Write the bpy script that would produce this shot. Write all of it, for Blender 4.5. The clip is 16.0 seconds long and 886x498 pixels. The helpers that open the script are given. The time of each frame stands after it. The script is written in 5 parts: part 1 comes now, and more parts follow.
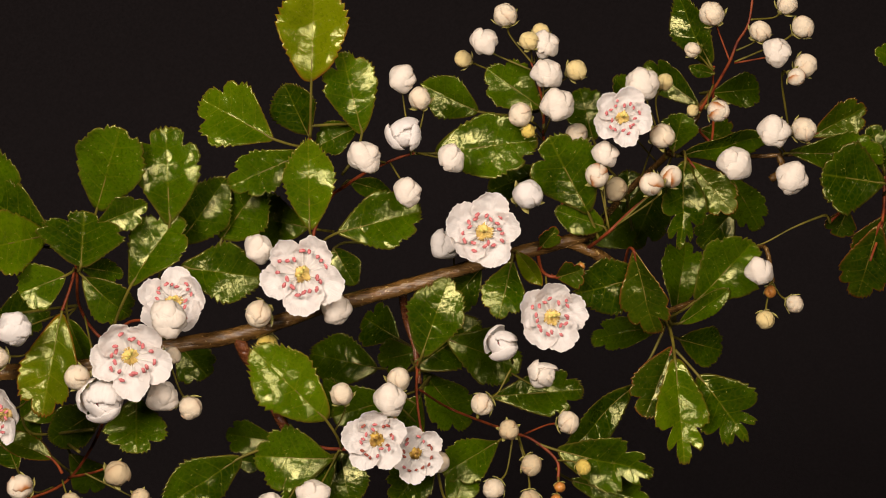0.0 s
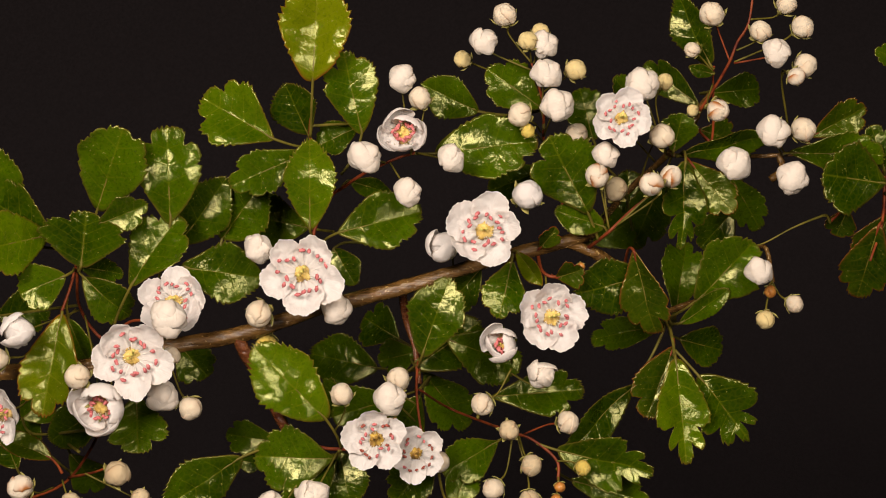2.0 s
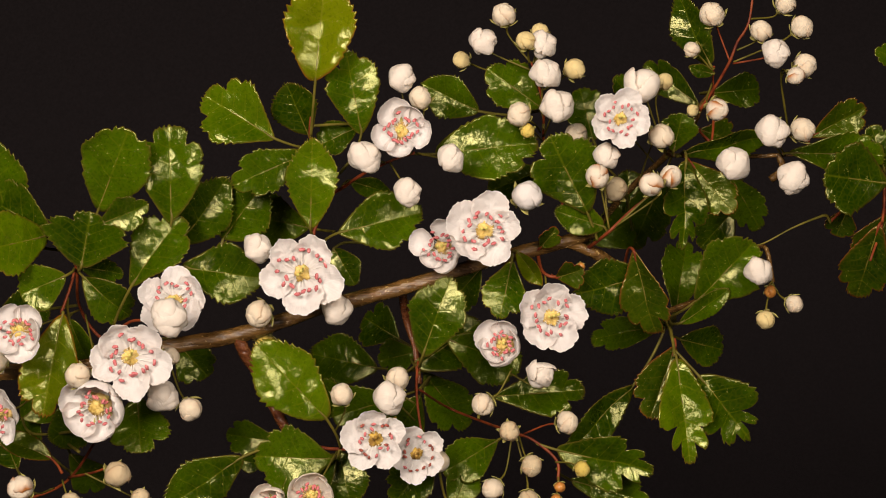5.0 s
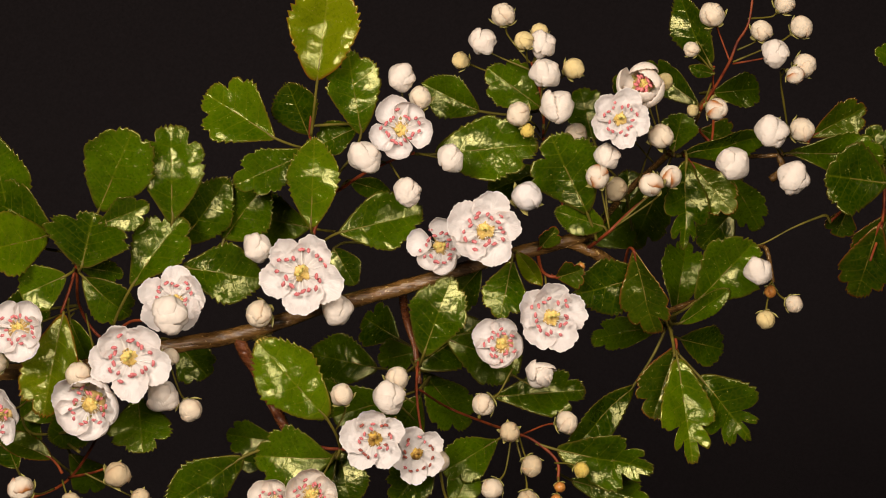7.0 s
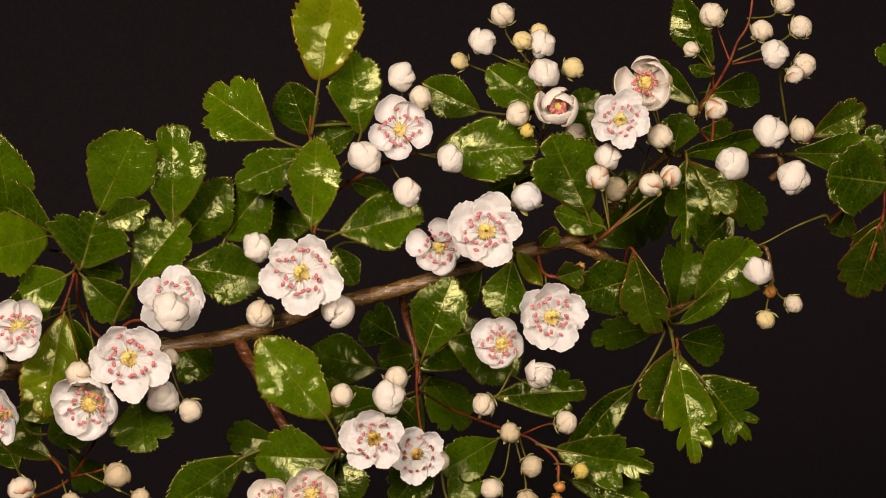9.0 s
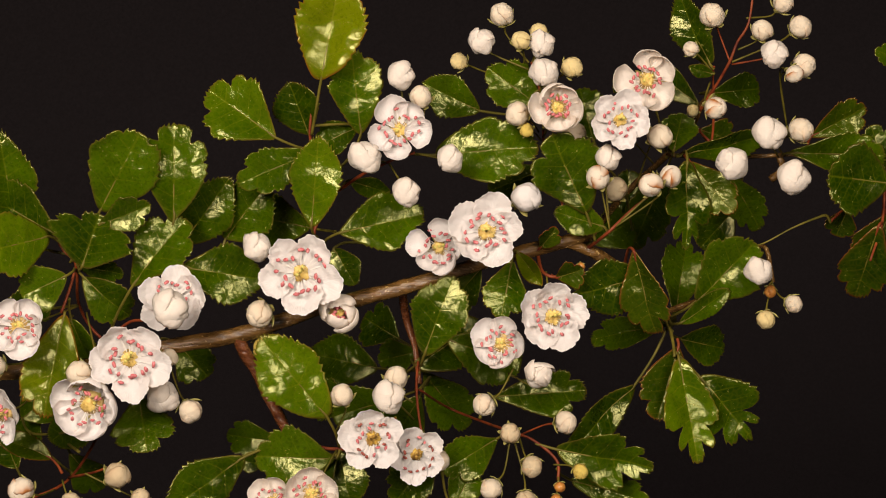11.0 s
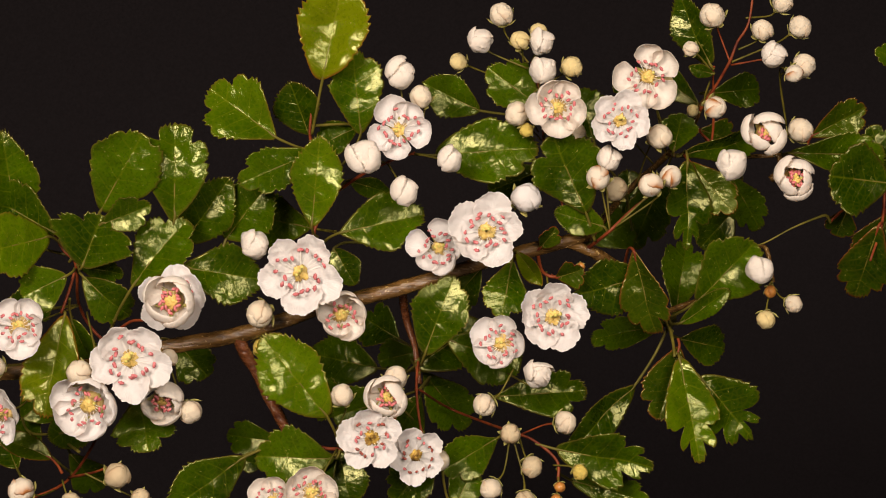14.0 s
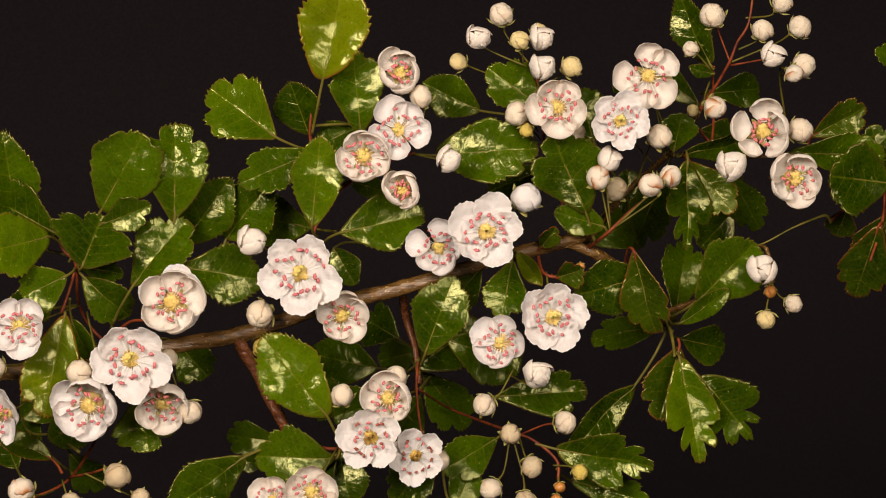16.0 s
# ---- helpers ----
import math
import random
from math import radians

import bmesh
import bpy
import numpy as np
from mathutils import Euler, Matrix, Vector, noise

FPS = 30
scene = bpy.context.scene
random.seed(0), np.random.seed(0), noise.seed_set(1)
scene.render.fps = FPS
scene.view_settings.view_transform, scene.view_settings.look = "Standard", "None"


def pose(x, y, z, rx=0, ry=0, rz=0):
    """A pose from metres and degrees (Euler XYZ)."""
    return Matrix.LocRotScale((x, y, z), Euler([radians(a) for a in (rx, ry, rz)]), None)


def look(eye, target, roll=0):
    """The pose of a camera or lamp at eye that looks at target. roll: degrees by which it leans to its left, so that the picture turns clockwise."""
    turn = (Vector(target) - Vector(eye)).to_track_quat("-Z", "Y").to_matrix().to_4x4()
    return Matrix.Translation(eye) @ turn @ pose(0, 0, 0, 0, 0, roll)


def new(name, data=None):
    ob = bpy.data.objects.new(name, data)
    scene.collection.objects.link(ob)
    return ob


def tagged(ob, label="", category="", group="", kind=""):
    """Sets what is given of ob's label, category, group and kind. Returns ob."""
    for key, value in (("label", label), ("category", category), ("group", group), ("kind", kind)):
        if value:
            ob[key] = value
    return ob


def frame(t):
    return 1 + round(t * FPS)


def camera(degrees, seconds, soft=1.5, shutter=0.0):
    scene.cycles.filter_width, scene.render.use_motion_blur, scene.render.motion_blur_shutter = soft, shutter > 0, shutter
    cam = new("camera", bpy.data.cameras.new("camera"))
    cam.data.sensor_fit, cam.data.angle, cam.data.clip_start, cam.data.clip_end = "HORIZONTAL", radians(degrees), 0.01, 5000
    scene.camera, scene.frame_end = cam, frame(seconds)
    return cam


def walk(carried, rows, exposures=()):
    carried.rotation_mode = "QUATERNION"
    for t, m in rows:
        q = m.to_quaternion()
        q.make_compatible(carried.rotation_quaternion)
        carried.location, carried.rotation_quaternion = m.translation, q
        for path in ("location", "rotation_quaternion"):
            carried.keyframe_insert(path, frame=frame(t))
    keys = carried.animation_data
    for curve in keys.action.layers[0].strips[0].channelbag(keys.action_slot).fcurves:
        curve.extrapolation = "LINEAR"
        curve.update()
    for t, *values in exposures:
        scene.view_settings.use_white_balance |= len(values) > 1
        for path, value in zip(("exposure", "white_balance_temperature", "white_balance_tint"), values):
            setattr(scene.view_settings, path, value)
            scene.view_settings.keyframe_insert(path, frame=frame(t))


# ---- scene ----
cam = camera(23.73, 16.0, soft=1.05)
HOME = look((0, -0.4, 0), (0, 0, 0))
walk(cam, [(0.0, HOME), (16.0, HOME)])

# ---------------------------------------------------------------- light
world = bpy.data.worlds.new("studio_air")
scene.world = world
world.use_nodes = True
world.node_tree.nodes["Background"].inputs[0].default_value = (1.0, 0.93, 0.86, 1)
world.node_tree.nodes["Background"].inputs[1].default_value = 0.02
scene.view_settings.exposure = 0.0


def softbox(name, eye, target, width, height, watts, colour):
    lamp = bpy.data.lights.new(name, "AREA")
    lamp.shape, lamp.size, lamp.size_y = "RECTANGLE", width, height
    lamp.energy, lamp.color = watts, colour
    ob = new(name, lamp)
    ob.matrix_world = look(eye, target)
    return ob


softbox("studio_softbox", (-0.17, -0.46, 0.14), (-0.03, 0, 0), 0.15, 0.15, 3.2, (1.0, 0.855, 0.72))
softbox("studio_softbox", (0.13, -0.48, 0.11), (-0.03, 0, 0), 0.15, 0.15, 1.95, (1.0, 0.855, 0.72))

# ---------------------------------------------------------------- materials
MM = 0.001


def material(name):
    m = bpy.data.materials.new(name)
    m.use_nodes = True
    nt = m.node_tree
    return m, nt, nt.nodes["Principled BSDF"]


def node(nt, kind, **values):
    n = nt.nodes.new(kind)
    for key, value in values.items():
        n.inputs[key.replace("_", " ")].default_value = value
    return n


def maths(nt, op, a, b=0.0):
    n = nt.nodes.new("ShaderNodeMath")
    n.operation = op
    for i, v in enumerate((a, b)):
        if isinstance(v, (int, float)):
            n.inputs[i].default_value = v
        else:
            nt.links.new(v, n.inputs[i])
    return n.outputs[0]


def ramp(nt, fac, stops):
    n = nt.nodes.new("ShaderNodeValToRGB")
    while len(n.color_ramp.elements) < len(stops):
        n.color_ramp.elements.new(0.5)
    for e, (p, c) in zip(n.color_ramp.elements, stops):
        e.position, e.color = p, (c if len(c) == 4 else (*c, 1))
    nt.links.new(fac, n.inputs[0])
    return n.outputs[0]


def blend(nt, fac, a, b):
    n = nt.nodes.new("ShaderNodeMix")
    n.data_type = "RGBA"
    for sock, v in ((n.inputs[0], fac), (n.inputs[6], a), (n.inputs[7], b)):
        if isinstance(v, (int, float)):
            sock.default_value = v
        elif isinstance(v, tuple):
            sock.default_value = (*v, 1)
        else:
            nt.links.new(v, sock)
    return n.outputs[2]


def coords(nt):
    return nt.nodes.new("ShaderNodeTexCoord").outputs["Object"]


def noisy(nt, scale, detail=3.0, rough=0.55, vec=None):
    n = node(nt, "ShaderNodeTexNoise", Scale=scale, Detail=detail, Roughness=rough)
    nt.links.new(vec or coords(nt), n.inputs["Vector"])
    return n.outputs["Fac"]


def relief(nt, height, distance, strength=1.0, after=None):
    n = node(nt, "ShaderNodeBump", Strength=strength, Distance=distance)
    nt.links.new(height, n.inputs["Height"])
    if after:
        nt.links.new(after, n.inputs["Normal"])
    return n.outputs[0]


def leaf_material(name, deep, fresh, vein, rim, rim_amount, spots, dull=0.10, gloss=0.45):
    m, nt, b = material(name)
    uv = nt.nodes.new("ShaderNodeUVMap")
    sep = nt.nodes.new("ShaderNodeSeparateXYZ")
    nt.links.new(uv.outputs[0], sep.inputs[0])
    u, v = sep.outputs[0], maths(nt, "ABSOLUTE", maths(nt, "MULTIPLY", maths(nt, "SUBTRACT", sep.outputs[1], 0.5), 2.0))
    wob = maths(nt, "MULTIPLY", maths(nt, "SUBTRACT", noisy(nt, 260), 0.5), 0.05)
    lateral = maths(nt, "ABSOLUTE", maths(nt, "SUBTRACT", maths(nt, "FRACT", maths(nt, "MULTIPLY", maths(nt, "ADD", u, wob), 6.0)), 0.5))
    side = maths(nt, "SUBTRACT", 1.0, maths(nt, "MULTIPLY", lateral, 15.0))
    side = maths(nt, "MULTIPLY", maths(nt, "MAXIMUM", side, 0.0), maths(nt, "MAXIMUM", maths(nt, "SUBTRACT", 1.0, v), 0.0))
    mid = maths(nt, "MAXIMUM", maths(nt, "SUBTRACT", 1.0, maths(nt, "MULTIPLY", v, 22.0)), 0.0)
    vor = nt.nodes.new("ShaderNodeTexVoronoi")
    vor.feature = "DISTANCE_TO_EDGE"
    vor.inputs["Scale"].default_value = 900
    nt.links.new(coords(nt), vor.inputs["Vector"])
    net = maths(nt, "MINIMUM", maths(nt, "MULTIPLY", vor.outputs["Distance"], 5.0), 1.0)
    obj = nt.nodes.new("ShaderNodeObjectInfo")
    patch = maths(nt, "ADD", maths(nt, "MULTIPLY", noisy(nt, 110, 4.0), 0.7), maths(nt, "MULTIPLY", obj.outputs["Random"], 0.3))
    col = ramp(nt, patch, [(0.36, deep), (0.64, fresh)])
    col = blend(nt, maths(nt, "MULTIPLY", maths(nt, "SUBTRACT", 1.0, net), 0.13), col, vein)
    col = blend(nt, maths(nt, "MINIMUM", maths(nt, "MULTIPLY", maths(nt, "ADD", mid, side), 0.42), 0.6), col, vein)
    mar = nt.nodes.new("ShaderNodeAttribute")
    mar.attribute_name = "margin"
    edge = maths(nt, "MULTIPLY", maths(nt, "POWER", mar.outputs["Fac"], 27.0), rim_amount)
    col = blend(nt, maths(nt, "MINIMUM", maths(nt, "MULTIPLY", edge, maths(nt, "MULTIPLY", noisy(nt, 300), 1.6)), 1.0), col, rim)
    spot = nt.nodes.new("ShaderNodeTexVoronoi")
    spot.inputs["Scale"].default_value = 130
    nt.links.new(coords(nt), spot.inputs["Vector"])
    dot = maths(nt, "LESS_THAN", maths(nt, "ADD", spot.outputs["Distance"], maths(nt, "MULTIPLY", noisy(nt, 900), 0.25)), 0.12 + spots)
    col = blend(nt, maths(nt, "MULTIPLY", dot, 0.7), col, (0.14, 0.05, 0.012))
    grain = noisy(nt, 1500, 3.0, 0.65)
    col = blend(nt, maths(nt, "MULTIPLY", maths(nt, "GREATER_THAN", grain, 0.69), 0.55), col, (0.34, 0.32, 0.08))
    col = blend(nt, maths(nt, "MULTIPLY", maths(nt, "LESS_THAN", grain, 0.42), 0.32), col, deep)
    nt.links.new(col, b.inputs["Base Color"])
    rough = maths(nt, "ADD", dull, maths(nt, "MULTIPLY", noisy(nt, 400, 2.0), 0.08))
    nt.links.new(rough, b.inputs["Roughness"])
    b.inputs["Specular IOR Level"].default_value = gloss
    b.inputs["Specular Tint"].default_value = (1.0, 0.965, 0.44, 1)
    quilt = nt.nodes.new("ShaderNodeTexVoronoi")
    quilt.feature = "SMOOTH_F1"
    quilt.inputs["Scale"].default_value = 620
    warp = nt.nodes.new("ShaderNodeVectorMath")
    warp.operation = "MULTIPLY_ADD"
    wavy = node(nt, "ShaderNodeTexNoise", Scale=420.0, Detail=2.0)
    nt.links.new(coords(nt), wavy.inputs["Vector"])
    nt.links.new(wavy.outputs["Color"], warp.inputs[0])
    warp.inputs[1].default_value = (0.0016, 0.0016, 0.0016)
    nt.links.new(coords(nt), warp.inputs[2])
    nt.links.new(warp.outputs[0], quilt.inputs["Vector"])
    pillow = maths(nt, "SUBTRACT", 1.0, maths(nt, "POWER", quilt.outputs["Distance"], 2.0))
    h = maths(nt, "ADD", maths(nt, "MULTIPLY", pillow, 0.75), maths(nt, "ADD", maths(nt, "MULTIPLY", noisy(nt, 700, 3.0, 0.6), 0.45), maths(nt, "MULTIPLY", noisy(nt, 1700, 3.0, 0.6), 0.26)))
    h = maths(nt, "SUBTRACT", h, maths(nt, "MULTIPLY", maths(nt, "ADD", mid, side), 0.10))
    nt.links.new(relief(nt, h, 0.00021, 1.0), b.inputs["Normal"])
    trans = nt.nodes.new("ShaderNodeBsdfTranslucent")
    nt.links.new(blend(nt, 0.5, col, fresh), trans.inputs[0])
    mix = nt.nodes.new("ShaderNodeMixShader")
    mix.inputs[0].default_value = 0.16
    nt.links.new(b.outputs[0], mix.inputs[1])
    nt.links.new(trans.outputs[0], mix.inputs[2])
    nt.links.new(mix.outputs[0], nt.nodes["Material Output"].inputs[0])
    return m


LEAF = {
    "y": leaf_material("young_leaf", (0.046, 0.072, 0.0004), (0.112, 0.140, 0.0006), (0.16, 0.165, 0.010), (0.20, 0.04, 0.01), 0.9, 0.0),
    "m": leaf_material("mature_leaf", (0.0098, 0.0245, 0.0001), (0.040, 0.076, 0.0002), (0.10, 0.118, 0.004), (0.12, 0.07, 0.015), 0.7, 0.0),
    "g": leaf_material("fresh_green_leaf", (0.020, 0.049, 0.0002), (0.064, 0.108, 0.0004), (0.14, 0.155, 0.006), (0.14, 0.07, 0.012), 0.8, 0.0),
    "r": leaf_material("reddening_leaf", (0.010, 0.0235, 0.0003), (0.036, 0.060, 0.0005), (0.09, 0.09, 0.006), (0.17, 0.035, 0.012), 0.85, 0.09, 0.14, 0.42),
}


def petal_material(name, white, tint, tint_amount, stain=0.15, sheen=0.55, fade=12.0, glow=(0.88, 0.75, 0.60)):
    m, nt, b = material(name)
    uv = nt.nodes.new("ShaderNodeUVMap")
    sep = nt.nodes.new("ShaderNodeSeparateXYZ")
    nt.links.new(uv.outputs[0], sep.inputs[0])
    fan = node(nt, "ShaderNodeMapping")
    fan.inputs["Scale"].default_value = (1.5, 26.0, 1.0)
    nt.links.new(uv.outputs[0], fan.inputs[0])
    veins = noisy(nt, 1.6, 3.0, 0.6, fan.outputs[0])
    blotch = noisy(nt, 180, 3.0)
    col = blend(nt, maths(nt, "MULTIPLY", maths(nt, "POWER", blotch, 2.0), tint_amount), white, tint)
    obj = nt.nodes.new("ShaderNodeObjectInfo")
    col = blend(nt, maths(nt, "MULTIPLY", obj.outputs["Random"], 0.22 * tint_amount), col, tint)
    mar = nt.nodes.new("ShaderNodeAttribute")
    mar.attribute_name = "margin"
    rim = maths(nt, "MULTIPLY", maths(nt, "POWER", mar.outputs["Fac"], fade), maths(nt, "MAXIMUM", maths(nt, "SUBTRACT", maths(nt, "MULTIPLY", noisy(nt, 160, 2.0), 2.6), 1.15), 0.0))
    col = blend(nt, maths(nt, "MINIMUM", maths(nt, "MULTIPLY", rim, stain), 1.0), col, (0.52, 0.20, 0.05))
    nt.links.new(col, b.inputs["Base Color"])
    b.inputs["Roughness"].default_value = sheen
    b.inputs["Specular IOR Level"].default_value = 0.12
    h = maths(nt, "ADD", maths(nt, "MULTIPLY", veins, 0.55), maths(nt, "MULTIPLY", noisy(nt, 520, 3.0, 0.5), 0.45))
    h = maths(nt, "ADD", h, maths(nt, "MULTIPLY", noisy(nt, 260, 1.0), 1.7))
    nt.links.new(relief(nt, h, 0.00030, 1.0), b.inputs["Normal"])
    trans = nt.nodes.new("ShaderNodeBsdfTranslucent")
    nt.links.new(blend(nt, 0.65, col, glow), trans.inputs[0])
    mix = nt.nodes.new("ShaderNodeMixShader")
    mix.inputs[0].default_value = 0.46
    nt.links.new(b.outputs[0], mix.inputs[1])
    nt.links.new(trans.outputs[0], mix.inputs[2])
    nt.links.new(mix.outputs[0], nt.nodes["Material Output"].inputs[0])
    return m


PETAL = petal_material("white_petal", (0.86, 0.85, 0.86), (0.81, 0.74, 0.71), 0.4, glow=(0.88, 0.77, 0.65))
IVORY = petal_material("ivory_petal", (0.87, 0.84, 0.80), (0.84, 0.73, 0.64), 0.5, glow=(0.90, 0.77, 0.60))
CREAM = petal_material("cream_petal", (0.87, 0.82, 0.71), (0.84, 0.70, 0.50), 0.7, 0.9, fade=7.0, glow=(0.90, 0.74, 0.50))
YELLOW = petal_material("yellow_bud_petal", (0.87, 0.765, 0.43), (0.79, 0.64, 0.28), 1.0)
GOLD = petal_material("golden_bud_petal", (0.82, 0.68, 0.20), (0.72, 0.56, 0.10), 0.9, glow=(0.88, 0.70, 0.16))
TAN = petal_material("tan_petal", (0.76, 0.67, 0.48), (0.64, 0.49, 0.29), 1.0, 1.0, fade=6.0)
SCORCHED = petal_material("scorched_petal", (0.88, 0.84, 0.75), (0.84, 0.67, 0.45), 0.35, 4.0, fade=5.0, glow=(0.90, 0.76, 0.54))


def plain(name, dark, light, scale, rough, bump, spec=0.4):
    m, nt, b = material(name)
    col = ramp(nt, noisy(nt, scale, 4.0), [(0.32, dark), (0.68, light)])
    nt.links.new(col, b.inputs["Base Color"])
    b.inputs["Roughness"].default_value = rough
    b.inputs["Specular IOR Level"].default_value = spec
    if bump:
        nt.links.new(relief(nt, noisy(nt, scale * 2.5, 5.0), bump, 0.8), b.inputs["Normal"])
    return m


def bark(name, dark, light, pale, rough):
    """Bark with lengthwise streaks, pale flecks and a dull shine."""
    m, nt, b = material(name)
    turn = node(nt, "ShaderNodeMapping")
    turn.inputs["Rotation"].default_value = (0, radians(-16), 0)
    turn.inputs["Scale"].default_value = (0.28, 1, 1)
    nt.links.new(coords(nt), turn.inputs[0])
    streak = noisy(nt, 1300, 5.0, 0.6, turn.outputs[0])
    patch = noisy(nt, 170, 3.0)
    col = blend(nt, maths(nt, "MULTIPLY", patch, 0.5), ramp(nt, streak, [(0.30, dark), (0.70, light)]), dark)
    fleck = maths(nt, "GREATER_THAN", noisy(nt, 1300, 2.0), 0.68)
    col = blend(nt, maths(nt, "MULTIPLY", fleck, 0.6), col, pale)
    nt.links.new(col, b.inputs["Base Color"])
    nt.links.new(maths(nt, "ADD", rough, maths(nt, "MULTIPLY", noisy(nt, 400), 0.25)), b.inputs["Roughness"])
    h = maths(nt, "ADD", streak, maths(nt, "MULTIPLY", patch, 1.2))
    nt.links.new(relief(nt, h, 0.0004, 1.0), b.inputs["Normal"])
    return m


ANTHER = plain("pink_anther", (0.39, 0.060, 0.070), (0.64, 0.23, 0.23), 1200, 0.5, 0.0001)
SPENT = plain("spent_anther", (0.13, 0.03, 0.02), (0.42, 0.10, 0.07), 1200, 0.6, 0.0001)
FILAMENT = plain("pale_filament", (0.86, 0.82, 0.74), (0.88, 0.86, 0.82), 700, 0.5, 0)
DISC = plain("yellow_disc", (0.44, 0.27, 0.05), (0.72, 0.54, 0.17), 900, 0.35, 0.0005)
WITHERED = plain("withered_disc", (0.14, 0.055, 0.008), (0.55, 0.36, 0.06), 900, 0.5, 0.0002)
RECEPTACLE = plain("ochre_receptacle", (0.34, 0.20, 0.05), (0.58, 0.42, 0.16), 700, 0.5, 0.0001)
STYLE = plain("green_yellow_style", (0.52, 0.45, 0.10), (0.66, 0.58, 0.18), 900, 0.4, 0)
CALYX = plain("green_calyx", (0.16, 0.16, 0.035), (0.38, 0.33, 0.11), 500, 0.45, 0.0001)
STALK = plain("green_stalk", (0.058, 0.052, 0.006), (0.140, 0.112, 0.017), 300, 0.5, 0.0001, 0.2)
RED = plain("red_twig_skin", (0.080, 0.012, 0.004), (0.230, 0.048, 0.012), 350, 0.5, 0.00015, 0.22)
BARK = bark("brown_bark", (0.040, 0.018, 0.004), (0.215, 0.112, 0.030), (0.46, 0.30, 0.12), 0.10)
RUSSET = bark("russet_bark", (0.060, 0.015, 0.005), (0.20, 0.068, 0.022), (0.27, 0.13, 0.05), 0.12)
BROWN = plain("dry_brown_scale", (0.22, 0.07, 0.015), (0.50, 0.22, 0.05), 500, 0.3, 0.0001)
CLOTH = plain("black_cloth", (0.0116, 0.0094, 0.0106), (0.0155, 0.0125, 0.0141), 900, 0.95, 0.0002, 0.1)
GREY = plain("dark_studio_paint", (0.03, 0.028, 0.027), (0.04, 0.037, 0.035), 12, 0.9, 0.0005, 0.1)


# ---------------------------------------------------------------- mesh helpers
def mesh(name, verts, faces, mat, uvs=None):
    me = bpy.data.meshes.new(name)
    me.from_pydata([tuple(v) for v in verts], [], faces)
    if uvs is not None:
        layer = me.uv_layers.new(name="UVMap")
        idx = np.empty(len(me.loops), dtype=np.int32)
        me.loops.foreach_get("vertex_index", idx)
        layer.data.foreach_set("uv", np.asarray(uvs, dtype=np.float32)[idx].ravel())
    me.polygons.foreach_set("use_smooth", [True] * len(me.polygons))
    me.materials.append(mat)
    me.update()
    return me


def part(name, me, parent, m=None, label=""):
    ob = new(name, me)
    ob.parent = parent
    if m is not None:
        ob.matrix_basis = m
    return tagged(ob, label)


def thing(name, m, label, category, group=""):
    ob = new(name)
    ob.empty_display_size = 0.002
    ob.matrix_basis = m
    return tagged(ob, label, category, group)


def sheet(grid, thick, mat, name, uvs):
    """A thin solid from a grid of points (rows, columns, 3): both skins and the rim."""
    r, c = grid.shape[:2]
    du, dv = np.gradient(grid, axis=0), np.gradient(grid, axis=1)
    nrm = np.cross(du, dv)
    nrm /= np.maximum(np.linalg.norm(nrm, axis=2, keepdims=True), 1e-12)
    low = grid - nrm * thick
    verts = np.concatenate([grid.reshape(-1, 3), low.reshape(-1, 3)])
    n = r * c
    f = []
    for i in range(r - 1):
        for j in range(c - 1):
            a = i * c + j
            f.append((a, a + c, a + c + 1, a + 1))
            f.append((n + a, n + a + 1, n + a + c + 1, n + a + c))
    ring = [j for j in range(c)] + [i * c + c - 1 for i in range(1, r)] + [(r - 1) * c + j for j in range(c - 2, -1, -1)] + [i * c for i in range(r - 2, 0, -1)]
    for a, b in zip(ring, ring[1:] + ring[:1]):
        f.append((a, b, n + b, n + a))
    flat = uvs.reshape(-1, 2)
    return mesh(name, verts, f, mat, np.concatenate([flat, flat]))


